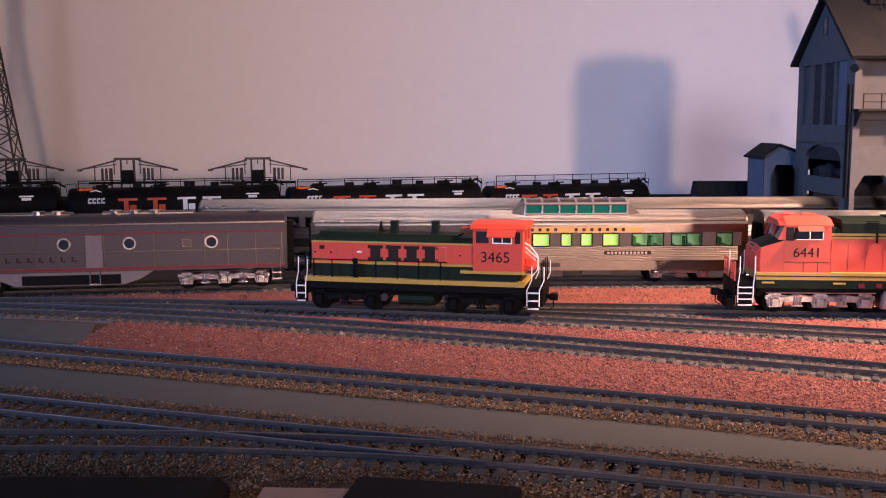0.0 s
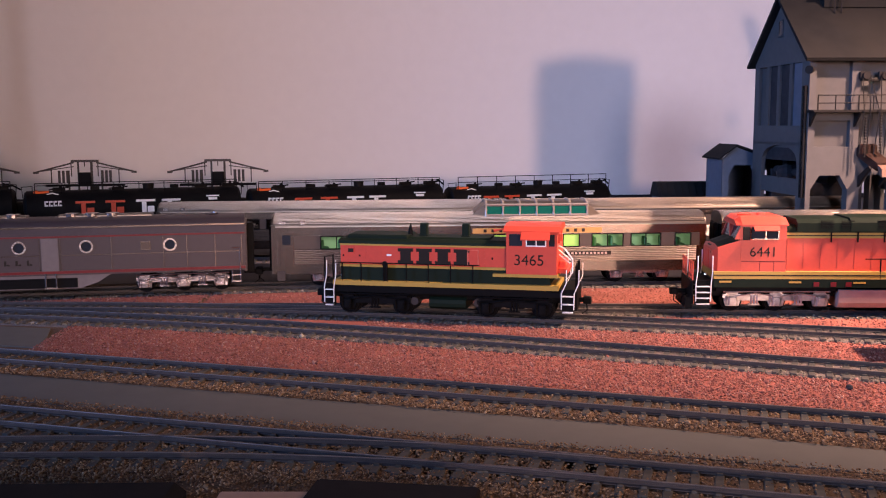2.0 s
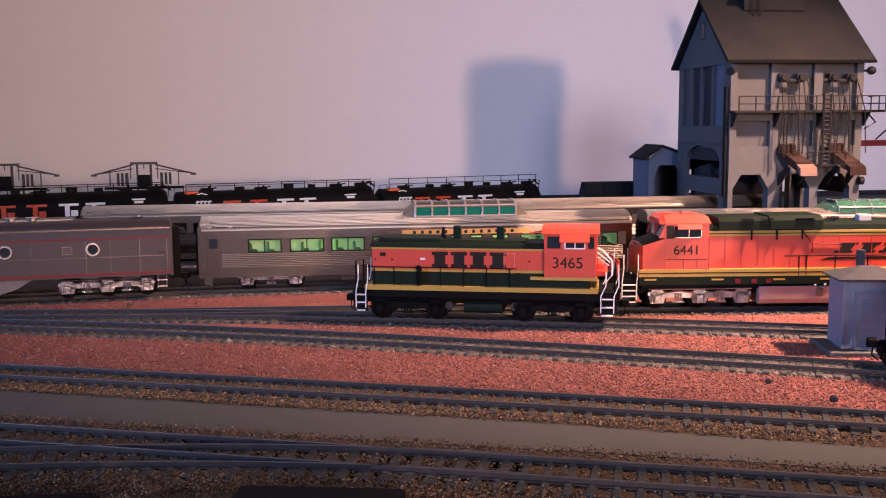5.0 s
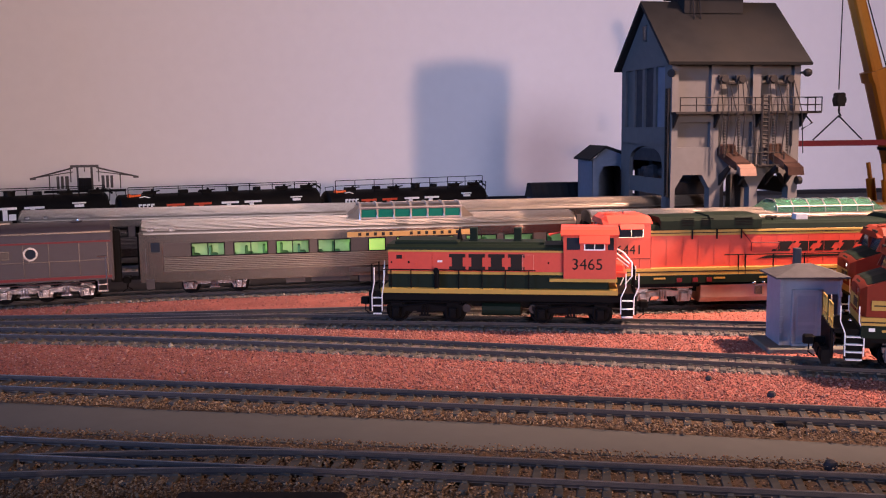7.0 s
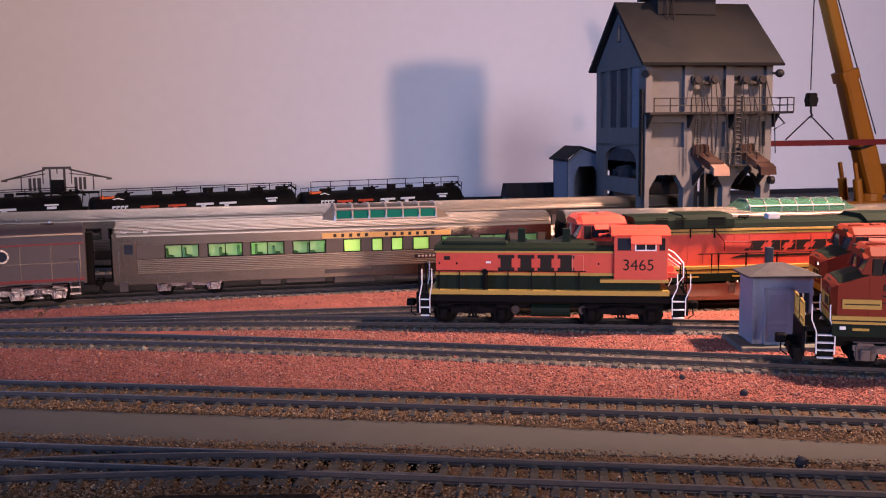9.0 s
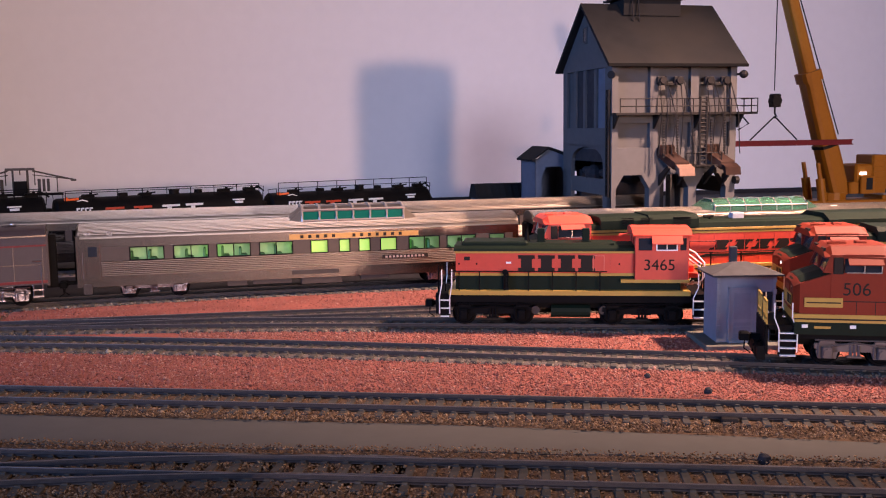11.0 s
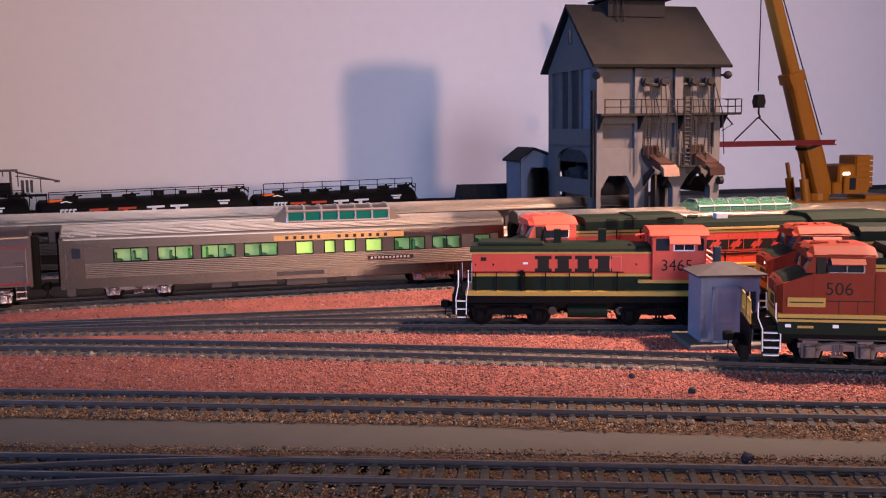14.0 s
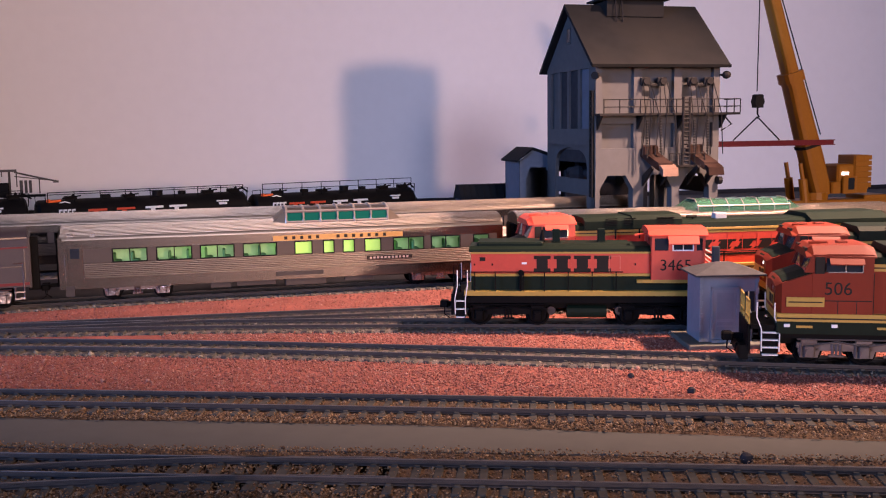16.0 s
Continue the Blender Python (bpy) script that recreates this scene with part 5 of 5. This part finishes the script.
def lean_shed():
    t = thing("boiler_shed", "small dark gabled shed with arched front beside the tower", "shed", 280, 905, -4, 0)
    t.scale = (0.92, 1, 0.965)
    part("wall", Geo().box(0, 2, 0, 46, 0, 78).box(38, 40, 0, 46, 0, 78).box(0, 40, 44, 46, 0, 78).box(0, 6, -0.4, 1.6, 0, 79).box(32, 40, -0.4, 1.6, 0, 79).box(6, 32, -0.4, 1.6, 72, 79), HUTWALL, t)
    part("arch_head", Geo().prism_y([(6, 72), (6, 62), (11, 72)], -0.4, 1.6).prism_y([(32, 72), (27, 72), (32, 62)], -0.4, 1.6), HUTWALL, t)
    part("roof", Geo().prism_y([(-4, 79), (13, 91), (44, 81), (44, 79.4), (13, 89), (-4, 77.4)], -3, 48), ROOFING, t, "dark felt shed roof")
    part("gable", Geo().prism_y([(0, 78), (13, 88.6), (40, 79)], -0.2, 1.4), HUTWALL, t)
    low = thing("low_shed", "low dark flat-roofed shed with ribbed roof", "shed", 250, 1000, -4, 0)
    part("wall", Geo().box(0, 52, 0, 30, 0, 36), HUTWALL, low)
    g = Geo().prism_x([(-3, 35), (32, 35), (22, 49), (8, 49)], -2, 54)
    part("roof", g, ROOFING, low, "ribbed dark roof")
    for k in range(8):
        part("roof_batten", Geo().prism_x([(-3, 35.4), (8, 49.4), (8, 50), (-3.4, 36)], 1 + k * 6.8, 1.9 + k * 6.8), ROOFING, low)


def yard_hut():
    t = thing("yard_hut", "small slate-blue hut with panelled door and hipped roof", "hut", 232, 468.5, -4, -11)
    part("slab", Geo().box(-7, 35, -8, 26, 0, 3.0, 0.4), SLAB, t, "mossy concrete slab")
    W, D, z0, z1 = 28, 21, 3.0, 34.6
    part("wall", Geo().box(0, W, 0, D, z0, z1), HUTBLUE, t)
    for x in (0, W - 1.2):
        for k in range(11):
            part("quoin", Geo().box(x - 0.2, x + 1.4 - 0.5 * (k % 2), -0.45, 0.1, z0 + k * 2.85, z0 + 2.4 + k * 2.85), HUTTRIM, t)
    d = part("door", Geo().box(6.5, 17.5, -0.6, 0.1, z0, 28, 0.1), HUTTRIM, t, "panelled grey door")
    part("door_panel", Geo().box(8, 16, -0.75, -0.55, 14, 26.5).box(8, 16, -0.8, -0.55, 5, 7).box(8, 16, -0.8, -0.55, 8.2, 10.2).box(8, 16, -0.8, -0.55, 11, 12.6), HUTBLUE, d)
    part("door_frame", Geo().box(5.2, 6.5, -0.9, 0.1, z0, 29.4).box(17.5, 18.8, -0.9, 0.1, z0, 29.4).box(5.2, 18.8, -0.9, 0.1, 28, 29.4), HUTBLUE, d)
    part("door_step", Geo().box(5.4, 18.6, -2.4, 0, z0, z0 + 1.2), HUTTRIM, t)
    part("window", Geo().box(21.5, 26, -0.5, 0, 16, 27), WINDOW, t)
    o = 3.0
    part("roof", Geo().loft([[(-o, -o, z1), (W + o, -o, z1), (W + o, D + o, z1), (-o, D + o, z1)], [(-o, -o, z1 + 0.8), (W + o, -o, z1 + 0.8), (W + o, D + o, z1 + 0.8), (-o, D + o, z1 + 0.8)], [(W * 0.38, D * 0.45, z1 + 5.4), (W * 0.62, D * 0.45, z1 + 5.4), (W * 0.62, D * 0.55, z1 + 5.4), (W * 0.38, D * 0.55, z1 + 5.4)]]), HUTROOF, t, "hipped charcoal roof")
    part("chimney", Geo().box(11, 14.4, 16, 19, z1 + 2, z1 + 12, 0.3), HUTROOF, t)


def crane():
    t = thing("mobile_crane", "yellow telescopic mobile crane standing by the wall", "crane", 600, 950, -4, 0)
    u = lambda z: z + 4
    part("carrier", Geo().box(-30, 88, -16, 16, 8, u(24), 1).box(60, 88, -16, 16, u(24), u(28), 1), CRANE, t)
    for x in (-20, 0, 48, 68):
        part("wheel", Geo().rod([(x, -16, 7), (x, 16, 7)], 7, 16), BLACK, t)
    part("outrigger", Geo().box(-64, 60, -22, -16, 6, 12).box(-60, -30, -20, -14, u(18), u(26)), BEAMRED, t, "dark red outrigger beam")
    part("turntable", Geo().rod([(12, 0, u(22)), (12, 0, u(31))], 14, 16), CRANE, t)
    # boom root at the turntable, leaning back towards the upper left
    boom = Geo()
    lo = Vector((19, 0, u(28)))
    hi = Vector((-50, 0, u(250)))
    d = (hi - lo).normalized()
    side = Vector((0, 1, 0))
    nrm = d.cross(side)
    def sec(k, w, h):
        c = lo + d * k
        return [tuple(c + side * a * w + nrm * b * h) for a, b in ((-1, -0.5), (-0.85, -0.85), (-0.45, -1), (0.45, -1), (0.85, -0.85), (1, -0.5), (1, 0.5), (0.85, 0.85), (0.45, 1), (-0.45, 1), (-0.85, 0.85), (-1, 0.5))]
    boom.loft([sec(0, 10, 10), sec(40, 11, 10.5), sec(128, 11, 8)])
    b = part("boom", boom, CRANE, t, "yellow boom in telescoping sections")
    part("boom_collar", Geo().loft([sec(121, 12.5, 10.4), sec(131, 12.5, 10.4)]), CRANE, b)
    part("boom_section", Geo().loft([sec(128, 9, 6.6), sec(240, 8.4, 5.4)]), CRANE, b)
    part("boom_collar", Geo().loft([sec(52, 12.2, 11), sec(55, 12.2, 11)]), IRON, b)
    for y in (-13, 13):
        part("boom_cylinder", Geo().rod([(-6, y, u(20)), (-10, y, u(46))], 4.4, 12).rod([(-10, y, u(46)), (-13, y, u(62))], 2.2, 10), CRANE, t)
    part("boom_cable", Geo().rod([tuple(lo + d * 60 + nrm * -17), tuple(lo + d * 235 + nrm * -10)], 0.6), IRON, t)
    part("engine_house", Geo().box(24, 66, -13, 13, u(30), u(42), 1.5).box(30, 52, -13, 13, u(42), u(60), 2), CRANE, t)
    w = part("counterweight", Geo().box(48, 66, -14, 14, u(34), u(69), 1), CRANE, t, "stacked yellow counterweight")
    for k in range(6):
        part("weight_slab", Geo().box(49, 68, -15.4, -13.8, u(36 + k * 5.6), u(40.6 + k * 5.6), 0.4), CRANE, w)
    part("work_lamp", Geo().box(34, 42, -15, -13.2, u(49), u(52), 0.6), LAMPLIT, t, "bright glinting lamp cluster")
    part("cab", Geo().box(34, 50, -17, -13.5, u(30), u(48), 1), CRANE, t)
    part("cab_window", Geo().box(40, 47, -17.4, -17, u(34), u(46)), WINDOW, t)
    h = thing("hook_block", "dark crane hook block hanging on a rope with two slings", "crane hook", 535, 933, -4, 0)
    part("rope", Geo().rod([(-1, 0, u(134)), (0, 0, u(300))], 0.55), IRON, h)
    part("block", Geo().box(-4.8, 4.8, -4, 4, u(118), u(131), 1.2).rod([(0, -4.6, u(124)), (0, 4.6, u(124))], 5, 12), IRON, h)
    part("hook", Geo().rod([(0, 0, u(118)), (0, 0, u(112)), (2, 0, u(109)), (0, 0, u(107.5))], 0.9), IRON, h)
    for x in (-26, 25):
        part("sling", Geo().rod([(0, 0, u(109)), (x, 0, u(86))], 0.7), IRON, h)
    b = thing("steel_beam", "dark red steel beam hanging level from crane slings", "beam", 502, 933, -4, 0)
    part("web", Geo().box(-18, 119, -0.8, 0.8, u(81), u(84.4)), BEAMRED, b)
    part("flange", Geo().box(-18, 119, -3.2, 3.2, u(84.4), u(85.4)), BEAMRED, b)
    part("flange", Geo().box(-18, 119, -3.2, 3.2, u(80), u(81)), BEAMRED, b)


def loading_rack(x, y, rz):
    """A tank loading stand with two drooping side arms."""
    t = thing("loading_rack", "grey tank loading stand with two long drooping arms", "loading rack", x, y, -4, rz, "tank loading stands")
    for a in (-17, -7, 7, 17):
        part("post", Geo().rod([(a * 0.95, 0, 0), (a * 0.95, 0, 62 if abs(a) > 10 else 72)], 1.0), STEELGREY, t)
    part("top_beam", Geo().box(-13, 13, -3, 3, 70.4, 72.6), STEELGREY, t)
    for a in (-13, -6, 0, 6, 13):
        part("hanger", Geo().rod([(a, -2, 71), (a, -2, 56 if a else 66)], 0.55), STEELGREY, t)
    for s in (-1, 1):
        part("arm", Geo().rod([(s * 11, 0, 70), (s * 30, 0, 65), (s * 50, 0, 60)], 0.9).rod([(s * 11, 0, 66), (s * 50, 0, 60.4)], 0.5), STEELGREY, t, "long drooping loading arm")
        part("arm_end", Geo().box(s * 48 - 2.5, s * 48 + 2.5, -1.2, 1.2, 59, 61), STEELGREY, t)
        part("drop_pipe", Geo().rod([(s * 33, 0, 64.4), (s * 33, 0, 49)], 0.6), STEELGREY, t)
        for k in range(3):
            part("cylinder", Geo().rod([(s * (17 + k * 4), -2, 50), (s * (17 + k * 4), -2, 62)], 1.3, 8), STEELGREY, t)
    part("valve_box", Geo().box(-6, 6, -5, 1, 46, 60, 0.5), BLACK, t)
    part("deck", Geo().box(-38, 38, -5, 5, 46, 48), BLACK, t)


def pylon():
    t = thing("power_pylon", "tall grey lattice steel power pylon", "pylon", -520, 1190, -4, 4)
    H, b, c = 330.0, 40.0, 7.0
    at = lambda sx, sy, z: (sx * (b + (c - b) * min(1, (z / 230) ** 0.8)), sy * (b + (c - b) * min(1, (z / 230) ** 0.8)) * 0.6, z)
    zs = [0, 34, 66, 96, 122, 146, 168, 188, 206, 222, 238, 254, 270, 286, 302, 318]
    for sx in (-1, 1):
        for sy in (-1, 1):
            part("leg", Geo().rod([at(sx, sy, z) for z in zs], 1.3, 5), STEELGREY, t)
    for z0, z1 in zip(zs, zs[1:]):
        g = Geo()
        for a, q in (((-1, -1), (1, -1)), ((-1, 1), (1, 1)), ((-1, -1), (-1, 1)), ((1, -1), (1, 1))):
            g.rod([at(*a, z0), at(*q, z1)], 0.75, 4).rod([at(*q, z0), at(*a, z1)], 0.75, 4).rod([at(*a, z1), at(*q, z1)], 0.6, 4)
        part("lattice_bay", g, STEELGREY, t)


def foreground_strips():
    a = solid("timber_strip", Geo().loft([[(-260, y, z) for y, z in ((-26, -6), (-8, -6), (-6, 3), (-24, 3))], [(-4, y, z) for y, z in ((-26, -6), (-8, -6), (-6, 3), (-24, 3))], [(0, y, z) for y, z in ((-22, -5), (-11, -5), (-9, 1.5), (-20, 1.5))]]), DARKWOOD, "dark stained strip of wood on the layout edge", "wood strip", "", -59, 319.5, 1.0, -1)
    b = solid("timber_strip", Geo().box(0, 46, -34, -10, -6, 3.4, 0.8), DARKWOOD, "dark stained strip of wood on the layout edge", "wood strip", "", -22, 323.5, 1.0, -11)
    solid("wood_lath", Geo().box(0, 44, -24, -2, -4, 1.6, 0.3), WOODTAN, "pale bare wooden lath on the layout edge", "wood lath", "", -50, 313, 0.5, -3)
    solid("front_fascia", Geo().box(-1700, 2500, 205, 216, -120, -4, 1), DARKWOOD, "dark board closing the layout front", "fascia", "structure")


def lumps():
    for x, y, r in ((177, 423, 1.4), (190, 394.5, 1.8), (169, 317, 2.2)):
        n = 9
        rng = random.Random(int(x))
        solid("coal_lump", Geo().loft([[(q * r * math.cos(2 * math.pi * i / n) * rng.uniform(0.7, 1.2), q * r * math.sin(2 * math.pi * i / n) * rng.uniform(0.7, 1.2), z * r) for i in range(n)] for q, z in ((0.7, -0.4), (1.0, 0.2), (0.8, 0.8), (0.3, 1.1))]), NEARBLACK, "small dark lump lying on the gravel", "coal lump", "", x, y, -2.8)


def switch_machine():
    t = thing("switch_machine", "small black turnout switch machine beside the rails", "switch machine", 178.6, 356.5, -3.6, -19)
    part("base", Geo().box(-7, 7, -2, 2.4, 0, 1.0, 0.2), IRON, t)
    part("housing", Geo().box(-3, 3, -2.4, 1.2, 1.0, 2.6, 0.4), IRON, t)
    part("throw_bar", Geo().box(-0.6, 0.6, 1.0, 22, 0.6, 1.2), IRON, t)


# ---------------------------------------------------------------- assembly
room()
grounds()
beds = {"yard_track": BROWNGROUND, "front_track": BROWNGROUND}
LAID = {}
for name, (pts, xa, xb) in TRACKS.items():
    line = line_of(lambda x, n=name: on(n, x), xa, xb)
    LAID[name] = (lay_track("track", line, beds.get(name, GREYBED), "dark steel rails on weathered ties in ballast"), line)
SIDING = np.polyfit([-3.3, -1.9, -1.3, -0.6, 0.0, 0.4, 0.75], [358, 362, 361, 358.5, 349.5, 338.5, 327], 3)
sline = line_of(lambda x: float(np.polyval(SIDING, x / 100)), -330, 60)
LAID["siding"] = (lay_track("track", sline, BROWNGROUND, "curved siding rails leaving a turnout"), sline)
tank_line = line_of(lambda x: 1049.3 + 0.3288 * x, -620, 330, 40)
LAID["tank"] = (lay_track("track", [(x, y + 18, a) for x, y, a in tank_line], GREYBED, "dark steel rails under the tank cars"), tank_line)

ENGINE, WHEELS = switcher()
road_loco("bright orange, green and yellow road engine numbered 6441 parked", ORANGE, "6441", 7.4, 168.8, 583.8, -5.2, True)
road_loco("pumpkin orange road engine numbered 506 with yellow nose block and railings", PUMPKIN, "506", 7.6, 244.5, 428.0, -23.0, False, True)
road_loco("pumpkin orange road engine with lit headlight, coupled to the switch engine", PUMPKIN, "", 8.0, 281, 498, -17.0, False, True, True)
WIN = [(31, 50.5), (56.8, 77), (82.8, 102.6), (108.8, 128.8), (140.8, 151), (158.8, 165), (171.4, 178), (185.4, 195.2), (204, 223.6), (229.2, 248)]
passenger_car("silver fluted dome passenger car with lit green windows and gold letterboard", -83.5, 684.2, 0.5, 277.5, (127, 210, 7.8, 6), WIN + [(257.8, 267.6)], (127, 210))
passenger_car("silver dome lounge car with long glazed dome behind the engines", 204, 680.4, -5.0, 268, (117, 201, 5.8, 6), WIN, None, False)
booster_unit()
for label, x in (("plain silver passenger car standing behind the dome car", -189), ("plain silver passenger car passing under the coaling tower", 85)):
    car = passenger_car(label, x, 820 + 0.0175 * (x + 189), 1.0, 270, None, WIN, None, False)
    car.scale = (1, 1, 0.945)
ANG = math.degrees(math.atan(0.3288))
along = lambda s: (-150 + s * math.cos(radians(ANG)) - 18 * math.sin(radians(ANG)), 1000 + s * math.sin(radians(ANG)) + 18 * math.cos(radians(ANG)))
for s, L, top, m, e in ((-404, 199, 51, True, False), (-203, 199, 48.5, True, False), (-1, 206, 45.5, True, False), (208, 194, 41.5, True, True)):
    x, y = along(s)
    tank_car(x, y, ANG, L, top - 4.5, m, end=e)
coaling_tower()
lean_shed()
yard_hut()
crane()
for x, y in ((-324, 1050), (-190, 1050), (-442, 1050)):
    loading_rack(x, y + 10, 6)
pylon()
foreground_strips()
lumps()
switch_machine()
scatter()
for name, (top, line) in LAID.items():
    ties_along(top, [p for p in line if -460 < p[0] < 470], 6.9 if name != "tank" else 12.0)


# ---------------------------------------------------------------- moving things
def engine_pose(s):
    """s: way along the straight chord of the switch engine's run, in millimetres."""
    x = 14.0 + 0.955 * s
    return pose(x * MM, on("switcher_track", x) * MM, 0, 0, 0, heading("switcher_track", x, 36))


RUN = [(0.0, -29.1), (0.5, -19.1), (1.0, -9.2), (1.5, 0.9), (2.0, 10.7), (2.5, 20.4), (3.0, 30.4), (3.5, 39.6), (4.0, 49.8), (4.5, 59.3), (5.0, 68.7), (5.5, 78.2), (6.0, 87.7), (6.5, 97.2), (7.0, 107.4), (7.5, 116.9), (8.0, 126.8), (8.5, 136.5), (9.0, 145.8), (9.5, 154.2), (10.0, 161.2), (10.5, 167.4), (11.0, 173.2), (11.5, 178.5), (12.0, 184.2), (12.4, 188.9), (12.5, 189.4), (12.6, 189.4), (16.0, 189.4)]


def motions():
    walk(ENGINE, [(t, engine_pose(s)) for t, s in RUN])
    at = lambda t: float(np.interp(t, [r[0] for r in RUN], [r[1] for r in RUN]))
    steps = [i * 0.25 for i in range(51)] + [12.6, 16.0]
    for w in WHEELS:
        x, z = w.location.x, w.location.z
        walk(w, [(t, pose(x, 0, z, 0, math.degrees((at(t) - at(0)) * MM / z), 0)) for t in steps])


motions()
